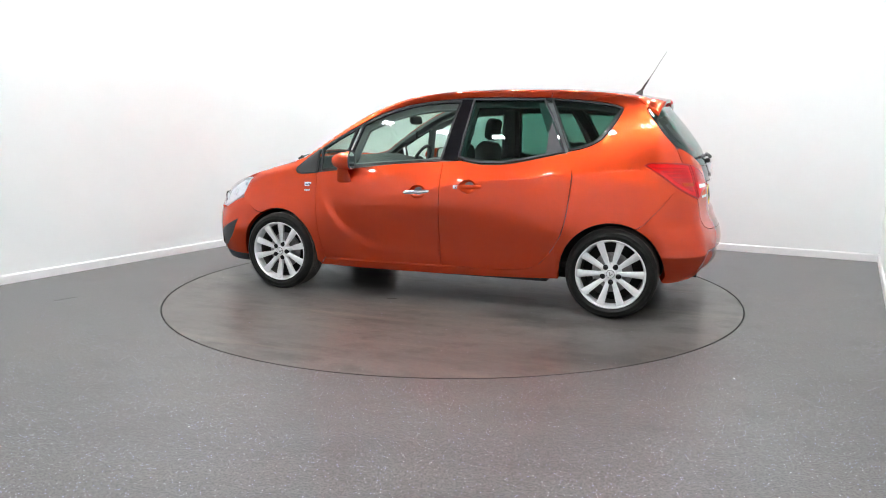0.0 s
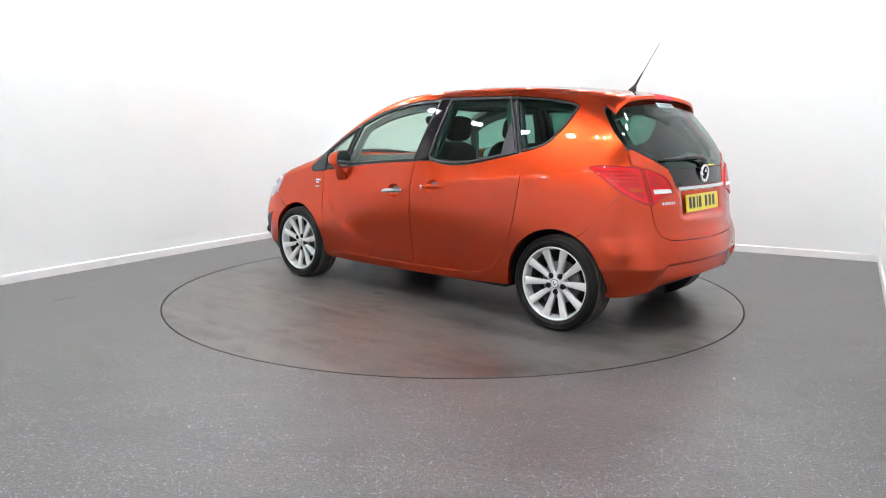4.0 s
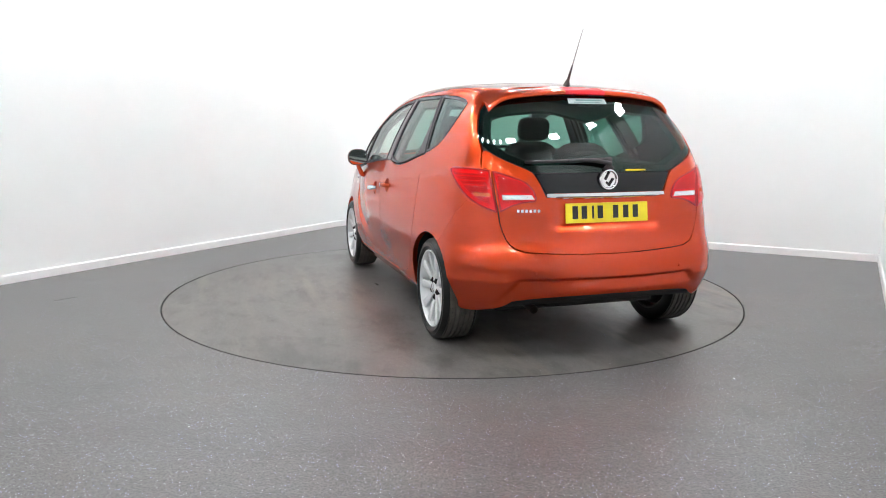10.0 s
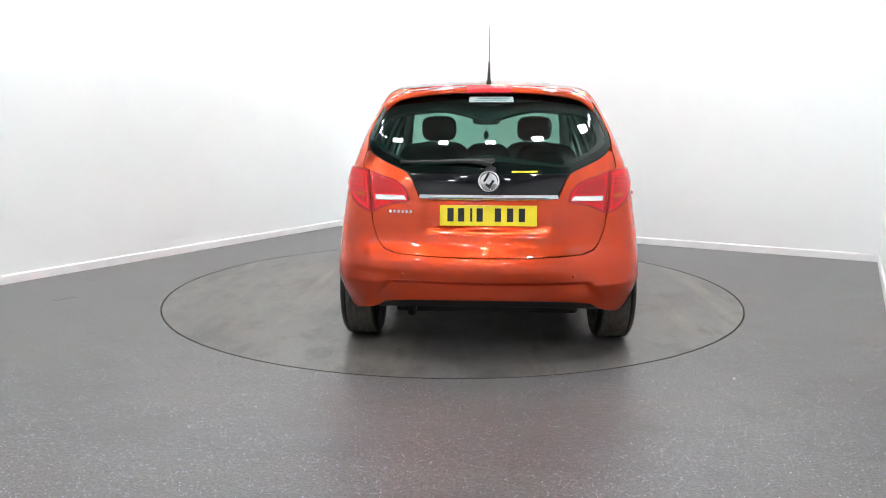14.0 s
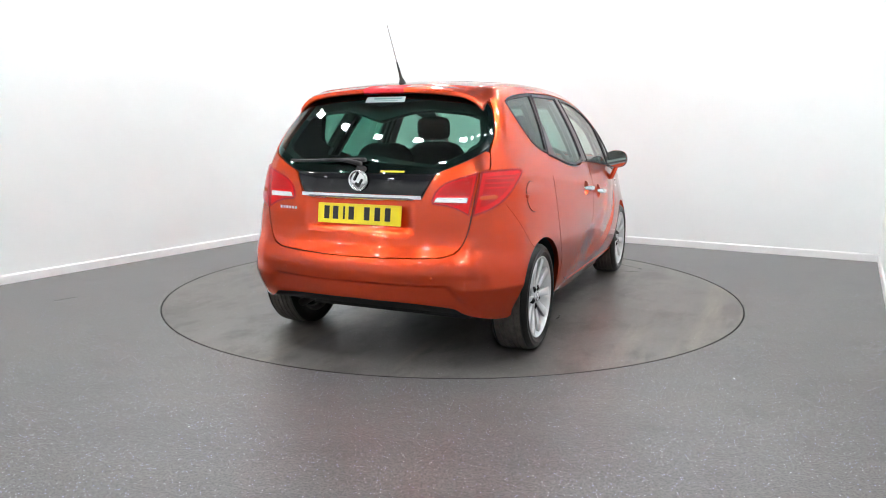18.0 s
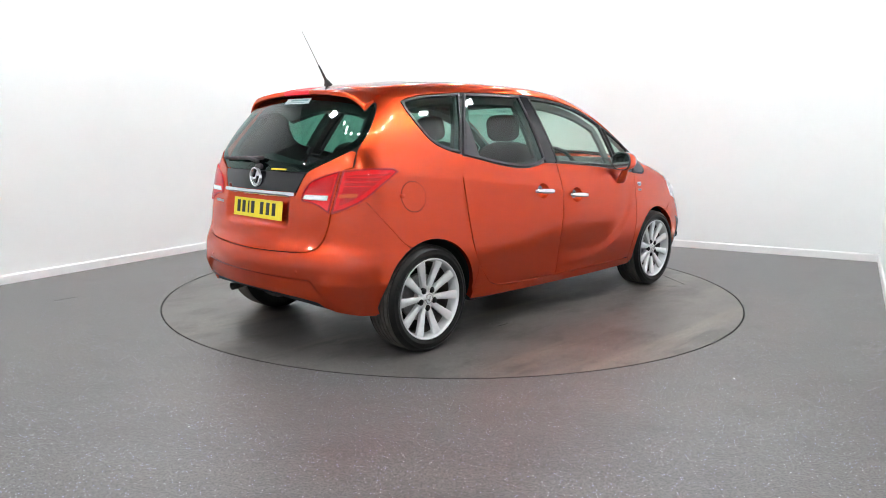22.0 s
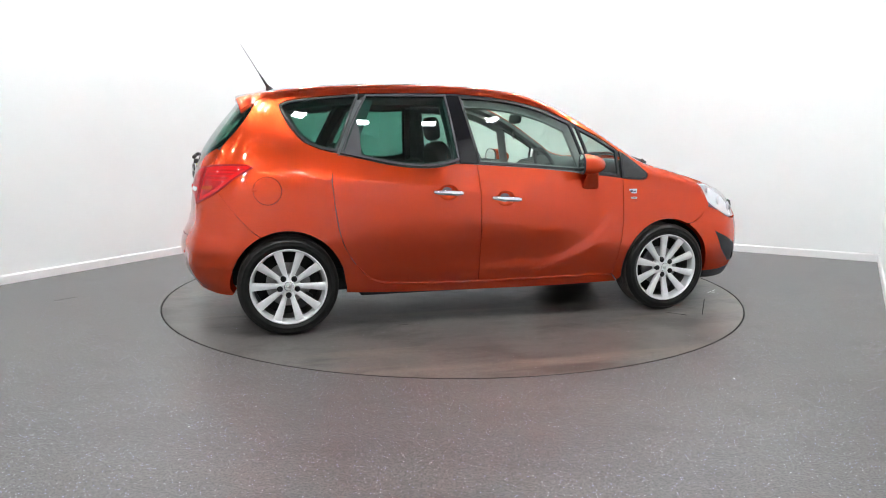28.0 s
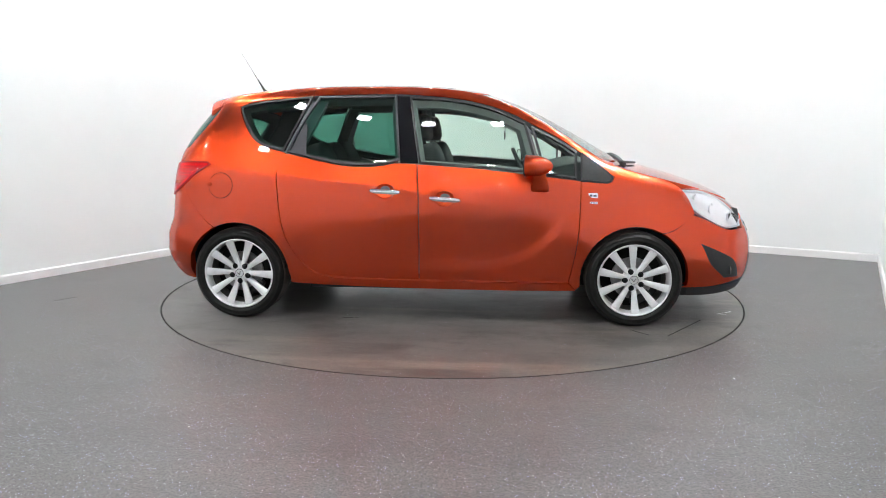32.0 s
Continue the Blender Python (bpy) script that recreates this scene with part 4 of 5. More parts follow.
        for ang, zz, size in ((29.5, 0.715, 0.8), (35.5, 0.775, 0.8), (39.2, 0.85, 0.5)):
            bm = bmesh.new()
            q = onto("head", [(ang, zz)])[0]
            spin(bm, [(0.0, -0.012), (0.03, -0.004), (0.043, 0.014), (0.048, 0.022), (0.052, 0.018)], 24, "X")
            bmesh.ops.remove_doubles(bm, verts=bm.verts[:], dist=1e-5)
            bm.transform(pose(q[0] - 0.026, (q[1] - 0.010) * (-1 if m else 1), q[2], 0, 0, -30 if m else 30) @ Matrix.Diagonal((0.6, size, size, 1)))
            part("headlamp_bowl", bm, LAMP_CLEAR, head, "silver lamp bowl in the headlamp")
        bm = bmesh.new()
        q = onto("head", [(30.0, 0.715)])[0]
        ellipsoid(bm, (0.012, 0.034, 0.05), (q[0] - 0.014, (q[1] - 0.006) * (-1 if m else 1), q[2]), (0, 20, -30 if m else 30))
        part("projector_eye", bm, TRIM_GREY, head, "small dark projector lens")
        panel("headlamp_bezel", inset(lens, 0.004, 0.0215), "head", ALLOY, head, "pale grey inner lamp bezel", m, off=-0.006, depth=0.012, inner=inset(lens, 0.014, 0.0215))
        # wheel housings
        for x in (WHEEL_X, -WHEEL_X):
            bm = bmesh.new()
            s = -1 if m else 1
            rows = []
            for a in (range(-14, 191, 8) if x > 0 else range(-6, 189, 8)):
                c, d = math.cos(radians(a)), math.sin(radians(a))
                yo = float(onto("side", [(x + ARCH_R * c, max(ARCH_Z + ARCH_R * d, 0.27))])[0][1]) - 0.012
                rows.append([(x + r * c, s * y, ARCH_Z + r * d) for r, y in ((ARCH_R + 0.012, yo), (ARCH_R + 0.02, yo - 0.04), (ARCH_R + 0.02, 0.56), (0.02, 0.56))])
            loft(bm, rows, closed=False, caps=False)
            bmesh.ops.recalc_face_normals(bm, faces=bm.faces[:])
            part("wheel_housing", bm, UNDER, car, "black wheel arch liner")
    sides(per_side)


def rear_end(car):
    gate = panel("tailgate", [(-a, b) for a, b in ((17.4, 0.9045), (0.0, 0.9045))] + [(17.4, 0.9045), (18.9, 0.971), (20.9, 1.038), (22.3, 1.054), (28.2, 1.108), (33.2, 1.160)] + TAIL_SEAM
                 + [(-a, b) for a, b in TAIL_SEAM[::-1][1:]] + [(-33.2, 1.160), (-28.2, 1.108), (-22.3, 1.054), (-20.9, 1.038), (-18.9, 0.971)], "tail", PAINT, car, depth=0.03)
    panel("rear_window", both(SCREEN), "tail", GLASS_DARK, gate, "dark tinted heated rear window", off=-0.004, depth=0.005)
    full = both(SCREEN)
    panel("window_border", both(SCREEN), "tail", GLOSS_BLACK, gate, "black printed glass border", off=-0.008, depth=0.003, inner=inset(full, 0.035, 0.0215))
    panel("tailgate_lining", both([(0.0, 1.496), (20.0, 1.49), (33.0, 1.466), (38.4, 1.436), (39.2, 1.385), (38.2, 1.26), (35.0, 1.10), (33.0, 0.95), (27.0, 0.68), (0.0, 0.62)]), "tail", DASH, gate, "dark inner tailgate lining", off=-0.05, depth=0.02, inner=inset(full, 0.062, 0.0215))
    panel("tailgate_black_panel", both([(0.0, 1.037), (20.3, 1.037), (18.5, 0.971), (17.2, 0.929), (0.0, 0.929)]), "tail", GLOSS_BLACK, gate, "gloss black trim panel", off=-0.003, depth=0.02)
    panel("chrome_strip", both([(0.0, 0.926), (17.3, 0.926), (17.4, 0.907), (0.0, 0.907)]), "tail", CHROME, gate, "chrome strip over the number plate", off=0.010, depth=0.02)
    for m in (False, True):
        lamp = panel("gate_lamp", LAMP_INNER, "tail", LAMP_RED, gate, "red tailgate lamp section", m, off=0.003, depth=0.03)
        panel("lens", inset(LAMP_INNER, 0.002, 0.0215), "tail", GLASS_RED, lamp, "glossy red outer lens", m, off=0.009, depth=0.006)
        panel("reflector", [(21.6, 0.945), (23.6, 0.984), (27.2, 1.010), (29.6, 1.026), (28.9, 0.935), (21.5, 0.932)], "tail", LAMP_DEEP, lamp, "deeper red inner reflector", m, off=0.0045, depth=0.003)
        panel("lamp_surround", LAMP_INNER, "tail", LAMP_EDGE, lamp, "dark red lamp edge", m, off=0.006, depth=0.003, inner=inset(LAMP_INNER, 0.008, 0.0215))
        panel("reversing_lamp_rim", inset([(28.2, 0.918), (21.3, 0.916), (20.8, 0.899), (28.0, 0.898)], -0.004, 0.0215), "tail", CHROME, lamp, "thin chrome rim", m, off=0.0096, depth=0.002)
        panel("reversing_lamp", [(28.2, 0.918), (21.3, 0.916), (20.8, 0.899), (28.0, 0.898)], "tail", LAMP_CLEAR, lamp, "clear silver reversing lamp", m, off=0.0100, depth=0.002)
    # number plate: plain bars in place of its characters
    y, z, x = 0.0, 0.816, -1.905
    tilt = 7
    bm = bmesh.new()
    box(bm, (0.006, 0.522, 0.111), (x, y, z), (0, tilt, 0), 0.002)
    plate = part("number_plate", bm, PLATE, gate, "yellow rear number plate with dark bars", smooth=False)
    for k, o in enumerate((0.203, 0.146, 0.092, 0.046, -0.052, -0.117, -0.18)):
        bm = bmesh.new()
        box(bm, (0.003, 0.012 if k == 2 else 0.034, 0.072), (x - 0.0036, y + o, z + 0.004), (0, tilt, 0), 0.003)
        part("plate_bar", bm, INK, plate, smooth=False)
    bm = bmesh.new()
    box(bm, (0.003, 0.30, 0.010), (x - 0.004, 0.0, z - 0.0505), (0, tilt, 0))
    part("plate_strip", bm, INK, plate, "small dark print line", smooth=False)
    bm = bmesh.new()
    box(bm, (0.012, 0.30, 0.016), (x + 0.008, 0.0, z - 0.063), (0, tilt, 0), 0.003)
    part("plate_holder", bm, PLASTIC, gate, "black lower plate holder", smooth=False)
    # round badge: a ring and a plain raised shape
    p = onto("tail", [(0.0, 1.0)])[0]
    bm = bmesh.new()
    spin(bm, [(0.044, 0.0), (0.046, 0.008), (0.052, 0.013), (0.058, 0.008), (0.060, 0.0)], 40, "X")
    spin(bm, [(0.0, 0.004), (0.03, 0.004), (0.045, 0.002)], 32, "X")
    bmesh.ops.remove_doubles(bm, verts=bm.verts[:], dist=1e-5)
    bm.transform(pose(p[0] - 0.006, 0, p[2], 0, 0, 0) @ Matrix.Diagonal((-1, 1, 1, 1)))
    bmesh.ops.recalc_face_normals(bm, faces=bm.faces[:])
    badge = part("maker_badge", bm, CHROME, gate, "round chrome badge")
    for a, b, c, d in ((0.012, 0.022, 30, 0.05), (-0.014, -0.012, 35, 0.045), (0.004, -0.024, -50, 0.03)):
        bm = bmesh.new()
        box(bm, (0.006, 0.012, d), (p[0] - 0.014, a, p[2] + b), (c, 0, 0), 0.002)
        part("badge_relief", bm, GLOSS_BLACK, badge, "dark relief in the badge", smooth=False)
    # model badge as plain chrome bars
    bm = bmesh.new()
    for k in range(6):
        a = 24.4 - k * 1.02
        q = onto("tail", [(a, 0.834)])[0]
        box(bm, (0.005, 0.015, 0.018), tuple(q), (0, 0, -a * 0.6), 0.002)
    part("model_badge", bm, CHROME, gate, "row of small chrome bars", smooth=False)
    # wiper
    bm = bmesh.new()
    hub = onto("tail", [(-0.5, 1.062)])[0]
    ellipsoid(bm, (0.035, 0.06, 0.035), (hub[0] - 0.008, hub[1], hub[2]), power=2.4)
    wiper = part("rear_wiper", bm, PLASTIC, gate, "black rear wiper parked low")
    bm = bmesh.new()
    pts = []
    for t in np.linspace(0, 1, 9):
        q = onto("tail", [(-0.8 + 12.5 * t, 1.078 + 0.022 * math.sin(t * 2.2))])[0]
        k = body_normal(np.array([q]))[0]
        pts.append(q + k * (0.03 - 0.008 * t))
    tube(bm, pts, 0.013, 10, 0.008)
    part("wiper_arm", bm, PLASTIC, wiper)
    bm = bmesh.new()
    pts = []
    for t in np.linspace(0, 1, 12):
        q = onto("tail", [(-1.5 + 24.5 * t, 1.105 - 0.012 * t)])[0]
        k = body_normal(np.array([q]))[0]
        pts.append(q + k * 0.014)
    tube(bm, pts, 0.012, 8, 0.008)
    part("wiper_blade", bm, PLASTIC, wiper)
    # stickers inside the glass
    st = panel("window_sticker", [(-8.6, 1.462), (7.0, 1.462), (7.0, 1.43), (-8.6, 1.43)], "tail", STICKER, gate, "pale sticker strip at the top of the glass", off=-0.0034, depth=0.0005, smooth_outline=False)
    panel("sticker_print", [(-7.2, 1.455), (3.8, 1.455), (3.8, 1.446), (-7.2, 1.446)], "tail", TEAL_INK, st, "unreadable teal print", off=-0.0028, depth=0.0003, smooth_outline=False)
    panel("sticker_small_print", [(-6.0, 1.440), (4.8, 1.440), (4.8, 1.436), (-6.0, 1.436)], "tail", TEAL_INK, st, "unreadable teal print", off=-0.0028, depth=0.0003, smooth_outline=False)
    panel("yellow_sticker", [(-6.0, 1.056), (-12.6, 1.056), (-12.6, 1.047), (-6.0, 1.047)], "tail", YELLOW_INK, gate, "narrow yellow sticker", off=-0.002, depth=0.001, smooth_outline=False)
    # bumper
    top = [(0.0, 0.592), (12.5, 0.597), (22.6, 0.610), (25.2, 0.630), (27.22, 0.678), (28.7, 0.764)] + shift(BUMPER_SEAM, -0.03, -0.0006)
    archp = convert(arch(-WHEEL_X, ARCH_Z, ARCH_R, 117, 180), "side", "tail")
    low = [(40.0, 0.275), (39.2, 0.262), (36.0, 0.264), (29.9, 0.288), (27.1, 0.312), (25.4, 0.336), (15.3, 0.358), (0.0, 0.366)]
    bumper = panel("rear_bumper", both(top + archp + low), "tail", PAINT, car, depth=0.05, step=0.013)
    panel("bumper_valance", both([(0.0, 0.362), (18.0, 0.350), (26.0, 0.333), (25.5, 0.29), (18.0, 0.29), (0.0, 0.30)]), "tail", PLASTIC, bumper, "black lower valance", off=-0.10, depth=0.04)
    for m in (False, True):
        bm = bmesh.new()
        q = onto("tail", [(20.0, 0.50)])[0]
        spin(bm, [(0.0, 0.0035), (0.008, 0.003), (0.011, 0.0)], 16, "X")
        bmesh.ops.remove_doubles(bm, verts=bm.verts[:], dist=1e-5)
        bm.transform(pose(q[0], q[1] * (-1 if m else 1), q[2]) @ Matrix.Diagonal((-1, 1, 1, 1)))
        part("parking_sensor", bm, PAINT, bumper)
    # exhaust
    bm = bmesh.new()
    spin(bm, [(0.024, 0.0), (0.024, 0.25), (0.021, 0.25), (0.021, 0.02)], 24, "X")
    bm.transform(pose(-1.865, 0.42, 0.272, 0, -6, 0))
    part("exhaust_pipe", bm, EXHAUST, car, "dull steel exhaust tip")


def roof_and_front(car):
    panel("roof", both_top([(-1.50, 0.0), (-1.50, 0.35), (-1.512, 0.50), (-1.545, RAIL_Y - 0.002)] + [(x, RAIL_Y - 0.002) for x in (-1.2, -0.9, -0.6, -0.3, 0.0, 0.2)] + [(0.26, RAIL_Y - 0.002), (0.345, 0.36), (0.37, 0.0)]),
          "top", PAINT, car, depth=0.02)
    panel("sunroof_glass", both_top([(-1.05, 0.0), (-1.05, 0.42), (-0.95, 0.45), (0.05, 0.45), (0.13, 0.42), (0.15, 0.0)]), "top", GLOSS_BLACK, car, "dark glass roof panel", off=0.001, depth=0.003)
    # spoiler over the rear window
    def spoiler(y0, y1, mat, name, parent, label=""):
        bm = bmesh.new()
        rows = []
        for y in np.linspace(y0, y1, max(4, int(abs(y1 - y0) / 0.03))):
            zr = float(onto("top", [(-1.492, y)])[0][2])
            e = abs(y) / 0.585
            reach = 0.108 - 0.05 * y * y - 0.022 * e ** 7
            drop = 0.024 + 0.013 * e ** 6
            rows.append([(-1.503, y, zr - 0.001), (-1.503 - reach * 0.4, y, zr - drop * 0.32), (-1.503 - reach * 0.75, y, zr - drop * 0.68), (-1.503 - reach * 0.95, y, zr - drop * 0.95), (-1.503 - reach, y, zr - drop - 0.008),
                         (-1.503 - reach * 0.98, y, zr - drop - 0.022), (-1.503 - reach * 0.86, y, zr - drop - 0.027), (-1.503 - reach * 0.4, y, zr - 0.046), (-1.503, y, zr - 0.040)])
        loft(bm, rows)
        bmesh.ops.recalc_face_normals(bm, faces=bm.faces[:])
        sharp(bm, 40)
        return part(name, bm, mat, parent, label)
    s = spoiler(-0.592, -0.13, PAINT, "roof_spoiler", car, "painted spoiler over the rear window")
    spoiler(0.13, 0.592, PAINT, "spoiler_end", s)
    spoiler(-0.128, 0.128, LAMP_RED, "brake_light", s, "red high-level brake light")
    # aerial
    bm = bmesh.new()
    p = onto("top", [(-1.365, 0.0)])[0]
    loft(bm, [[(p[0] + 0.035 * math.cos(a) * k - d, p[1] + 0.018 * math.sin(a) * k, p[2] - 0.004 + h) for a in (2 * math.pi * j / 16 for j in range(16))] for k, d, h in ((1, 0, 0), (0.8, 0.004, 0.014), (0.5, 0.014, 0.03), (0.25, 0.026, 0.045))])
    aerial = part("aerial", bm, PLASTIC, car, "black rod aerial with a flexible whip")
    bm = bmesh.new()
    tube(bm, [(p[0] - 0.012, 0, p[2] + 0.012), (p[0] - 0.045, 0, p[2] + 0.07), (p[0] - 0.073, 0, p[2] + 0.115)], 0.010, 8, 0.0045)
    part("aerial_base_rod", bm, PLASTIC, aerial)
    bm = bmesh.new()
    tube(bm, [(p[0] - 0.072, 0, p[2] + 0.113), (p[0] - 0.13, 0, p[2] + 0.21), (p[0] - 0.192, 0, p[2] + 0.312)], 0.0026, 6, 0.0017)
    part("aerial_whip", bm, TRIM_GREY, aerial, "thin grey whip")
    # windscreen, bonnet, front bumper
    panel("windscreen", both_top([(0.372, 0.0), (0.350, 0.36), (0.268, RAIL_Y - 0.004), (0.55, 0.628), (0.8, 0.665), (1.06, 0.70), (1.16, 0.66), (1.24, 0.4), (1.265, 0.0)]), "top", GLASS_FRONT, car, "green-tinted windscreen", off=-0.004, depth=0.005)
    panel("bonnet", both_top([(1.285, 0.0), (1.262, 0.4), (1.18, 0.68), (1.30, 0.735), (1.45, 0.715), (1.60, 0.68), (1.78, 0.60), (1.93, 0.50), (2.03, 0.33), (2.06, 0.0)]), "top", PAINT, car, depth=0.03)
    bm = bmesh.new()
    tube(bm, [(1.27, y, float(onto("top", [(1.27, y)])[0][2]) + 0.006) for y in np.linspace(-0.60, 0.60, 12)], 0.014, 8)
    for s in (-1, 1):
        tube(bm, [(1.25 + 0.02 * k, s * (0.60 - 0.04 * k), float(onto("top", [(1.25 + 0.02 * k, s * (0.60 - 0.04 * k))])[0][2]) + 0.016) for k in range(8)], 0.011, 8, 0.007)
    part("scuttle_wipers", bm, PLASTIC, car, "black parked wipers and scuttle")
    seam = convert([(1.555, 0.632), (1.633, 0.684)], "side", "head")
    wheel = convert(arch(WHEEL_X, ARCH_Z, ARCH_R, 60, -6), "side", "head")
    bumper = panel("front_bumper", both([(0.0, 0.76), (14.0, 0.73), (23.8, 0.69), (25.4, 0.634), (33.4, 0.640), (39.4, 0.712), (41.8, 0.735)] + seam[::-1] + wheel + [(44.0, 0.262), (38.0, 0.262), (27.0, 0.285), (15.0, 0.29), (0.0, 0.29)]), "head", PAINT, car, depth=0.04)
    panel("bumper_lip", both([(46.8, 0.27), (46.2, 0.205), (38.0, 0.195), (20.0, 0.205), (0.0, 0.205), (0.0, 0.289), (15.0, 0.289), (27.0, 0.284), (38.0, 0.261)][::-1][0:9]), "head", PLASTIC, bumper, "black lower lip", off=-0.004, depth=0.03)
    panel("nose_panel", both([(0.0, 0.885), (12.0, 0.88), (20.0, 0.868), (27.0, 0.857), (30.5, 0.872), (28.0, 0.816), (24.3, 0.706), (23.0, 0.66), (0.0, 0.62)]), "head", PAINT, bumper, off=-0.005, depth=0.01)
    for m in (False, True):
        fog = panel("fog_lamp_bezel", [(41.3, 0.556), (36.0, 0.495), (30.5, 0.428), (26.8, 0.31), (33.2, 0.318), (38.2, 0.415)], "head", PLASTIC, bumper, "black fog lamp bezel", m, off=0.003, depth=0.02)
        bm = bmesh.new()
        q = onto("head", [(31.5, 0.365)])[0]
        spin(bm, [(0.0, 0.006), (0.02, 0.006), (0.03, 0.002), (0.036, 0.0)], 20, "X")
        bmesh.ops.remove_doubles(bm, verts=bm.verts[:], dist=1e-5)
        bm.transform(pose(q[0] + 0.004, q[1] * (-1 if m else 1), q[2], 0, 0, -22 if m else 22))
        part("fog_lamp", bm, GLOSS_BLACK, fog, "small dark fog lamp")
    panel("grille", both([(0.0, 0.70), (12.0, 0.68), (20.0, 0.66), (19.0, 0.60), (0.0, 0.58)]), "head", PLASTIC, bumper, "black grille", off=0.002, depth=0.01)


def wheel(car, x, y, mirror, turn):
    """Ten-spoke alloy with five bolts on a low-profile tyre. Its outer face looks to +y before mirroring."""
    s = -1 if mirror else 1
    place = Matrix.Translation((x, s * y, WHEEL_R)) @ Matrix.Diagonal((1, s, 1, 1)) @ pose(0, 0, 0, 0, turn, 0)
    def put(bm):
        bm.transform(place)
        bmesh.ops.recalc_face_normals(bm, faces=bm.faces[:])
        return bm
    R = WHEEL_R
    bm = bmesh.new()
    spin(bm, [(0.232, -0.005), (0.240, 0.004), (0.258, 0.0132), (0.261, 0.0150), (0.264, 0.0152), (0.267, 0.0136), (0.282, 0.0112), (0.285, 0.0122), (0.288, 0.0100), (0.300, 0.0), (0.309, -0.014), (R - 0.009, -0.024), (R - 0.009, -0.176), (0.308, -0.186), (0.29, -0.2), (0.26, -0.204), (0.232, -0.196)], 96, closed=True)
    sharp(put(bm), 40)
    ty = part("wheel", bm, RUBBER, car, "low-profile black tyre on a silver ten-spoke alloy wheel")
    # the tread is lighter and browner than the sidewall
    bm = bmesh.new()
    line = [(R - 0.0085, -0.022), (R - 0.001, -0.026), (R, -0.036)]
    for c in (-0.054, -0.084, -0.114, -0.144):
        line += [(R, c + 0.0052), (R - 0.008, c + 0.0044), (R - 0.008, c - 0.0044), (R, c - 0.0052)]
    spin(bm, line + [(R, -0.162), (R - 0.001, -0.172), (R - 0.0085, -0.177)], 96)
    sharp(put(bm), 40)
    part("tread", bm, TREAD, ty, "brownish ribbed tread")
    bm = bmesh.new()
    n = 72
    for i in range(n):
        for k, (ya, yb) in enumerate(((-0.016, -0.040), (-0.15, -0.182))):
            a = 2 * math.pi * (i + 0.25 * k) / n
            m = pose(0, 0, 0, 0, math.degrees(-a), 0)
            v = [m @ Vector(p) for p in ((R - 0.0045 if k == 0 else R, ya if k == 0 else ya, -0.0016), (R - 0.0045 if k == 0 else R, ya, 0.0016), (R + 0.001 if k == 0 else R - 0.004, yb, 0.0016), (R + 0.001 if k == 0 else R - 0.004, yb, -0.0016))]
            bm.faces.new([bm.verts.new(q) for q in v])
    tagged(part("tread_sipes", put(bm), INK, ty, "fine shoulder grooves", smooth=False), kind="stuff")
    bm = bmesh.new()
    spin(bm, [(0.236, 0.002), (0.238, 0.006), (0.233, 0.008), (0.227, 0.002), (0.222, -0.012), (0.214, -0.05), (0.213, -0.058), (0.222, -0.058), (0.226, -0.05), (0.23, -0.008)], 96, closed=True)
    sharp(put(bm), 40)
    part("rim", bm, ALLOY, ty, "silver alloy rim")
    # the inner barrel takes a darker material than the outer rim
    bm = bmesh.new()
    spin(bm, [(0.2135, -0.059), (0.205, -0.17), (0.22, -0.19), (0.234, -0.192), (0.232, -0.18), (0.222, -0.16), (0.225, -0.059)], 96, closed=True)
    sharp(put(bm), 40)
    part("rim_barrel", bm, BARREL, ty, "dark inner rim barrel")
    for k in range(10):
        bm = bmesh.new()
        rows = []
        for r, w, f, d in ((0.045, 0.0125, -0.020, 0.03), (0.075, 0.0150, -0.022, 0.03), (0.11, 0.0178, -0.018, 0.028), (0.15, 0.0212, -0.012, 0.026), (0.19, 0.0245, -0.006, 0.024), (0.218, 0.0275, -0.003, 0.022), (0.2265, 0.030, -0.004, 0.02)):
            rows.append([(r, f - 0.004, -w), (r, f, -w * 0.72), (r, f + 0.0015, 0.0), (r, f, w * 0.72), (r, f - 0.004, w), (r, f - d, w * 0.9), (r, f - d, -w * 0.9)])
        loft(bm, rows)
        bm.transform(pose(0, 0, 0, 0, 36 * k, 0))
        sharp(put(bm), 30)
        part("spoke", bm, ALLOY, ty)
    bm = bmesh.new()
    spin(bm, [(0.0, -0.010), (0.028, -0.010), (0.033, -0.013), (0.036, -0.020), (0.052, -0.024), (0.070, -0.030), (0.074, -0.06), (0.0, -0.06)], 48)
    bmesh.ops.remove_doubles(bm, verts=bm.verts[:], dist=1e-5)
    sharp(put(bm), 35)
    part("hub", bm, ALLOY, ty, "silver hub with centre cap")
    bm = bmesh.new()
    spin(bm, [(0.024, -0.0095), (0.025, -0.007), (0.029, -0.007), (0.030, -0.0095)], 32)
    box(bm, (0.03, 0.004, 0.008), (0, -0.008, 0.004), (0, 30, 0), 0.001)
    box(bm, (0.024, 0.004, 0.007), (0, -0.008, -0.008), (0, -40, 0), 0.001)
    part("cap_badge", put(bm), CHROME, ty, "chrome ring on the cap", smooth=False)
    for k in range(5):
        bm = bmesh.new()
        spin(bm, [(0.0, -0.010), (0.008, -0.010), (0.0105, -0.013), (0.0105, -0.0165), (0.0185, -0.0175), (0.0185, -0.034)], 12)
        bmesh.ops.remove_doubles(bm, verts=bm.verts[:], dist=1e-5)
        bm.transform(pose(0, 0, 0, 0, 72 * k + 18, 0) @ pose(0.056, 0, 0))
        part("wheel_bolt", put(bm), DARK_BOLT, ty, "dark wheel bolt")
    bm = bmesh.new()
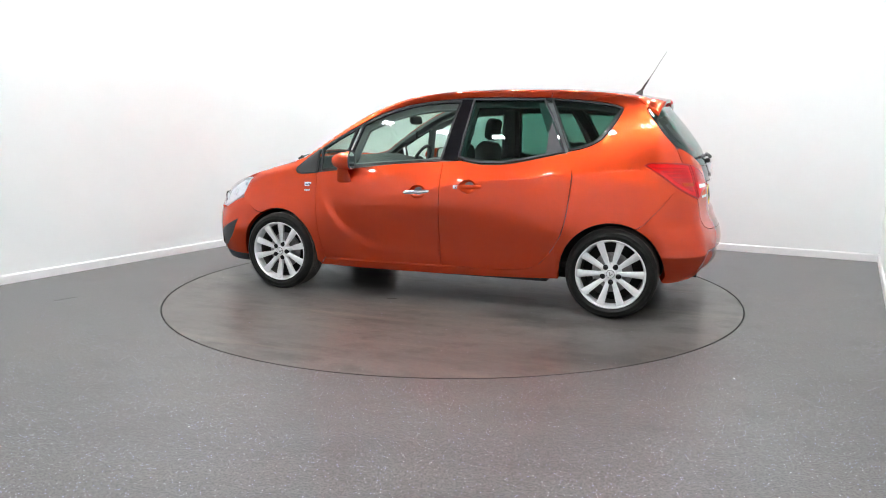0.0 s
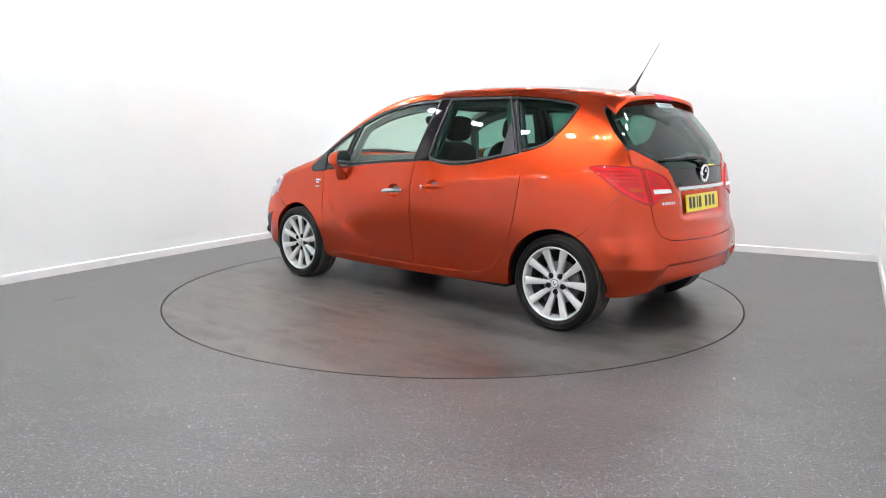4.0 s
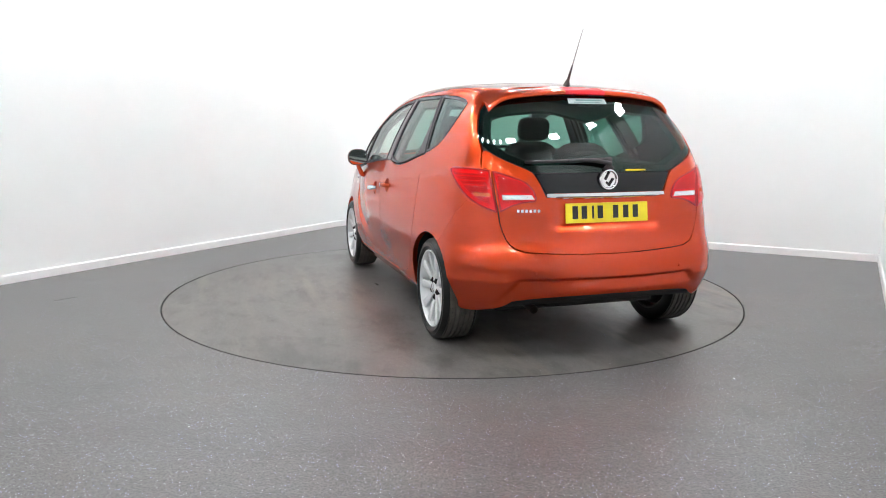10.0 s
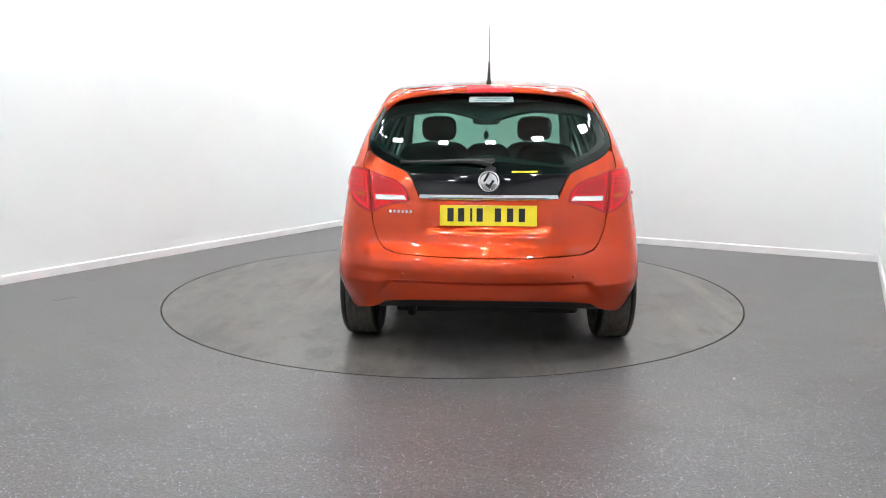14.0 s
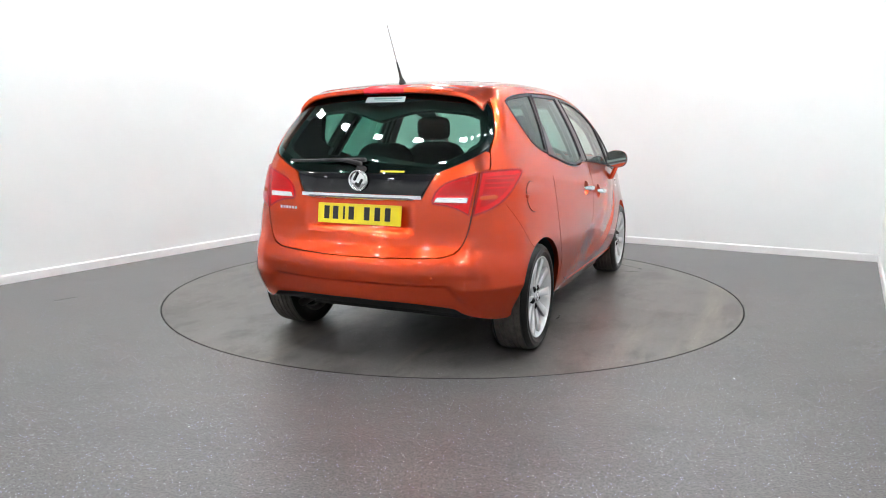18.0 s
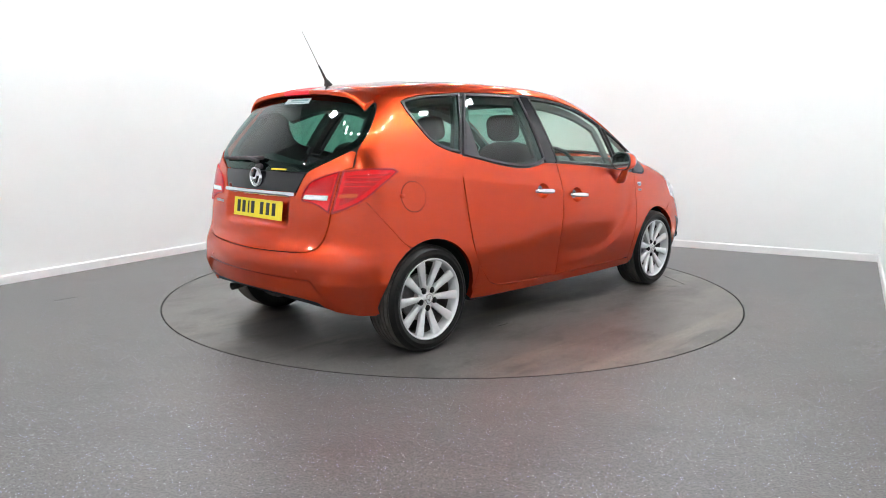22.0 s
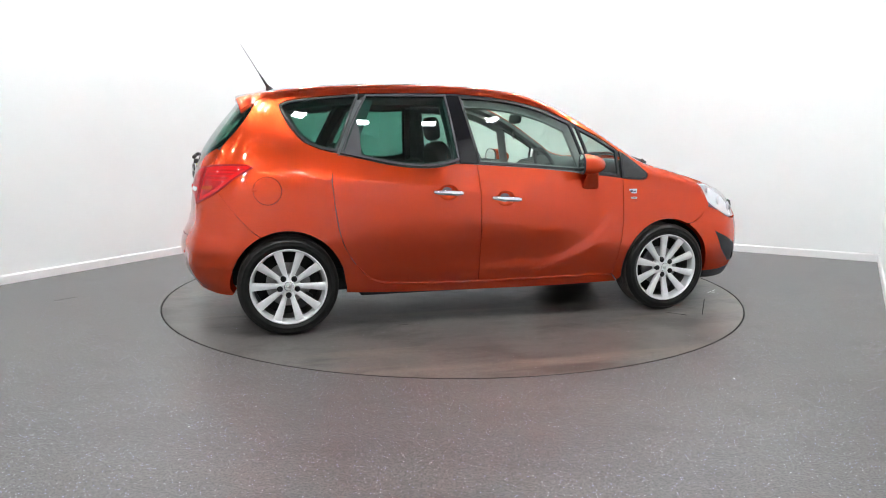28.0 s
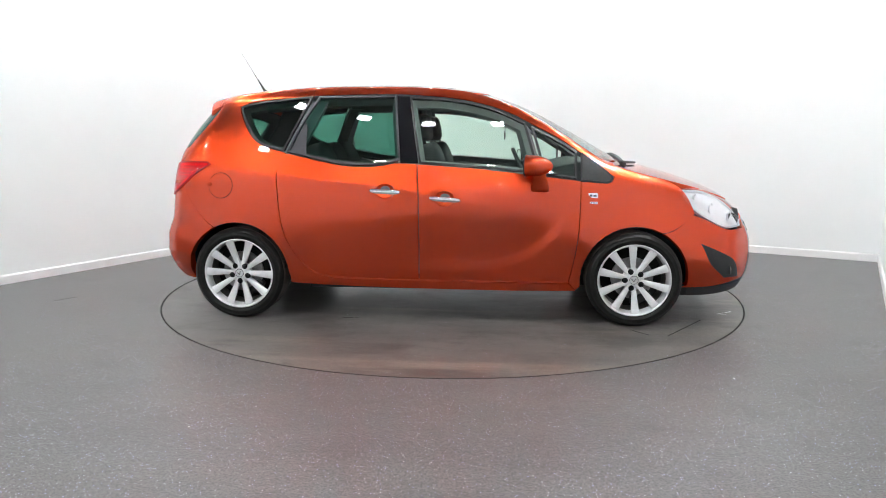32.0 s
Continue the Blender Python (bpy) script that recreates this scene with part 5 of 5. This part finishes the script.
    spin(bm, [(0.0, -0.10), (0.07, -0.10), (0.075, -0.085), (0.138, -0.085), (0.138, -0.107), (0.07, -0.107)], 48)
    bmesh.ops.remove_doubles(bm, verts=bm.verts[:], dist=1e-5)
    sharp(put(bm), 35)
    part("brake_disc", bm, DISC, ty, "grey steel brake disc")
    bm = bmesh.new()
    for a in (-18, 0, 18):
        box(bm, (0.055, 0.055, 0.05), (0.145 * math.cos(radians(a + 20)), -0.09, 0.145 * math.sin(radians(a + 20))), (0, -a - 20, 0), 0.008)
    part("brake_caliper", put(bm), PLASTIC, ty, "dark brake caliper", smooth=False)
    bm = bmesh.new()
    spin(bm, [(0.0, -0.14), (0.2, -0.14), (0.2, -0.15), (0.0, -0.15)], 32)
    bmesh.ops.remove_doubles(bm, verts=bm.verts[:], dist=1e-5)
    part("brake_backplate", put(bm), UNDER, ty, "black backplate")


def seat(car, x, y, name, back_tilt=-14, head=True, width=0.50, sink=0.0):
    bm = bmesh.new()
    ellipsoid(bm, (0.52, width, 0.20), (x + 0.22, y, 0.52), (0, -4, 0), 4.5)
    top = part(name, bm, CLOTH, car, "charcoal cloth seat")
    bm = bmesh.new()
    ellipsoid(bm, (0.17, width, 0.68), (x - 0.06, y, 0.86), (0, back_tilt, 0), 4.0)
    part("backrest", bm, CLOTH, top)
    if head:
        bm = bmesh.new()
        ellipsoid(bm, (0.10, 0.27, 0.19), (x - 0.165, y, 1.295 + sink), (0, back_tilt * 0.7, 0), 3.4)
        part("headrest", bm, CLOTH, top)
        bm = bmesh.new()
        for o in (-0.07, 0.07):
            tube(bm, [(x - 0.13, y + o, 1.14 + sink), (x - 0.155, y + o, 1.24 + sink)], 0.006, 8)
        part("headrest_posts", bm, CHROME, top)


def interior(car):
    for y in (0.37, -0.37):
        seat(car, 0.065, y, "front_seat")
    for y in (0.40, -0.40):
        seat(car, -0.72, y, "rear_seat", -18, True, 0.44, -0.24)
    seat(car, -0.72, 0.0, "rear_middle_seat", -18, False, 0.34)
    bm = bmesh.new()
    rows = []
    for y in np.linspace(-0.70, 0.70, 15):
        c = 0.03 * math.exp(-((y + 0.37) / 0.2) ** 2)
        rows.append([(0.72, y, 0.55), (0.66, y, 0.80), (0.70, y, 0.95 + c), (0.80, y, 1.03 + c), (0.98, y, 1.07), (1.17, y, 1.065), (1.20, y, 0.55)])
    loft(bm, rows)
    bmesh.ops.recalc_face_normals(bm, faces=bm.faces[:])
    part("dashboard", bm, DASH, car, "dark soft-grained dashboard")
    bm = bmesh.new()
    rows = []
    for i in range(32):
        a = 2 * math.pi * i / 32
        rows.append([(0.014 * math.sin(b), (0.175 + 0.014 * math.cos(b)) * math.cos(a), (0.175 + 0.014 * math.cos(b)) * math.sin(a)) for b in (2 * math.pi * j / 8 for j in range(8))])
    loft(bm, rows + rows[:1], caps=False)
    bmesh.ops.remove_doubles(bm, verts=bm.verts[:], dist=1e-5)
    box(bm, (0.05, 0.13, 0.11), (0.03, 0, 0), (0, 0, 0), 0.02)
    for d in (0, 180, 270):
        box(bm, (0.018, 0.14, 0.035), (0.015, 0.10 * math.cos(radians(d)), 0.10 * math.sin(radians(d))), (d, 0, 0), 0.006)
    bm.transform(pose(0.60, -0.37, 0.985, 0, -24, 0))
    part("steering_wheel", bm, DASH, car, "black steering wheel")
    bm = bmesh.new()
    ellipsoid(bm, (0.03, 0.235, 0.075), (0.48, 0.0, 1.37), (0, 8, 0), 4)
    tube(bm, [(0.49, 0, 1.40), (0.50, 0, 1.45), (0.505, 0, 1.48)], 0.012, 8)
    part("interior_mirror", bm, PLASTIC, car, "black interior mirror")
    bm = bmesh.new()
    ellipsoid(bm, (0.012, 0.045, 0.07), (0.47, 0.0, 1.245), (0, 0, 0), 2.2)
    tube(bm, [(0.475, 0, 1.34), (0.472, 0, 1.27)], 0.002, 6)
    part("hanging_air_freshener", bm, PLASTIC, car, "small oval tag hung from the mirror")
    # headlining and floor tub
    panel("headlining", both_top([(-1.50, 0.0), (-1.50, 0.40), (-1.4, 0.54), (-0.9, 0.56), (0.0, 0.56), (0.25, 0.53), (0.32, 0.35), (0.34, 0.0)]), "top", LINING, car, "grey cloth headlining", off=-0.07, depth=0.02)
    for m in (False, True):
        panel("door_lining", [(1.1, 0.945), (0.963, 0.960), (0.604, 1.002), (0.313, 1.033), (-0.100, 1.063), (-0.243, 1.069), (-0.317, 1.054), (-0.429, 1.043), (-0.620, 1.056), (-0.985, 1.128), (-1.02, 0.72), (-0.9, 0.40), (-0.6, 0.33), (0.85, 0.33), (0.93, 0.72)], "side", PILLAR_GREY, car, "grey door lining", m, off=-0.031, depth=0.03)
        panel("quarter_lining", convert([(-0.86, 1.505), (-1.02, 1.10), (-1.15, 0.95), (-1.3, 0.72), (-1.62, 0.72)], "side", "tail") + [(36.0, 0.95), (37.5, 1.2), (39.2, 1.385), (38.6, 1.46), (43.0, 1.49), (60.0, 1.51)], "tail", DASH, car, "dark boot and pillar lining", m,
              off=-0.045, depth=0.03, inner=inset(convert(QUARTER_GLASS, "side", "tail"), 0.028, 0.0215))
        for name, glass in (("front_frame_lining", FRONT_GLASS), ("rear_frame_lining", REAR_GLASS)):
            panel(name, inset(glass, -0.035), "side", PILLAR_GREY if glass is FRONT_GLASS else DASH, car, "dark inner window surround", m, off=-0.055, depth=0.02, inner=inset(glass, 0.03))
        panel("pillar_lining", [(-0.85, 1.49), (-1.03, 1.13), (-0.90, 1.12), (-0.74, 1.49)], "side", PILLAR_GREY, car, "light grey pillar lining", m, off=-0.04, depth=0.03)
        panel("belt_pillar_lining", [(-0.27, 1.49), (-0.16, 1.49), (-0.06, 1.06), (-0.23, 1.06)], "side", PILLAR_GREY, car, "light grey pillar lining", m, off=-0.03, depth=0.05)
    bm = bmesh.new()
    box(bm, (2.35, 1.44, 0.05), (-0.12, 0, 0.335), bevel=0.02)
    part("cabin_floor", bm, UNDER, car, "dark carpeted cabin floor")
    bm = bmesh.new()
    box(bm, (0.62, 1.10, 0.05), (-1.50, 0, 0.62), bevel=0.02)
    part("boot_floor", bm, DASH, car, "dark boot floor")
    bm = bmesh.new()
    box(bm, (0.50, 1.16, 0.03), (-1.32, 0, 1.0), bevel=0.01)
    part("parcel_shelf", bm, DASH, car, "dark parcel shelf")
    bm = bmesh.new()
    box(bm, (3.3, 1.08, 0.12), (0.05, 0, 0.26), bevel=0.03)
    box(bm, (0.5, 1.0, 0.16), (1.75, 0, 0.33), bevel=0.03)
    box(bm, (0.30, 1.28, 0.20), (-1.70, 0, 0.39), bevel=0.03)
    # two low trays, added to keep light off the floor beneath the car
    box(bm, (1.72, 1.50, 0.05), (0.0, 0, 0.228), bevel=0.015)
    box(bm, (0.62, 1.16, 0.05), (1.72, 0, 0.225), bevel=0.015)
    part("underbody", bm, UNDER, car, "black underbody with trays added to shade the floor")
    bm = bmesh.new()
    box(bm, (0.9, 1.2, 0.30), (1.60, 0, 0.62), bevel=0.05)
    part("engine_block", bm, UNDER, car, "dark engine bay mass")
    bm = bmesh.new()
    box(bm, (0.10, 1.3, 0.10), (-1.34, 0, 0.30), bevel=0.03)
    ellipsoid(bm, (0.42, 0.22, 0.12), (-1.62, 0.30, 0.34), power=4)
    part("rear_axle", bm, UNDER, car, "dark rear axle and silencer")


def build_car():
    car = tagged(new("car"), "burnt-orange metallic five-door family car standing on the turntable", "car")
    body_panels(car)
    rear_end(car)
    roof_and_front(car)
    wheel(car, WHEEL_X, 0.862, False, 86)
    wheel(car, WHEEL_X, 0.862, True, 86)
    wheel(car, -WHEEL_X, 0.862, False, 74)
    wheel(car, -WHEEL_X, 0.862, True, 74)
    interior(car)
    for ob in car.children:
        ob.location = (-AXIS[0], -AXIS[1], 0)
    return car


# ---- build ----
build_room()
for k in range(22):
    a = radians(9 + 360 * k / 22)
    ceiling_light(2.9 * math.cos(a), 2.9 * math.sin(a), math.degrees(a))
for u, v in [(a, b) for b in (-4.7, -6.3, -7.8) for a in (-4.6, -2.8, -1.0, 0.8, 2.6, 4.4)]:
    ceiling_light(u, v, 0)
TURNTABLE = turntable()
floor_marks()
CAR = build_car()


def motions():
    rows = [(t, pose(0, 0, 0, 0, 0, a)) for t, a in TURNS]
    walk(TURNTABLE, rows)
    walk(CAR, rows)


motions()
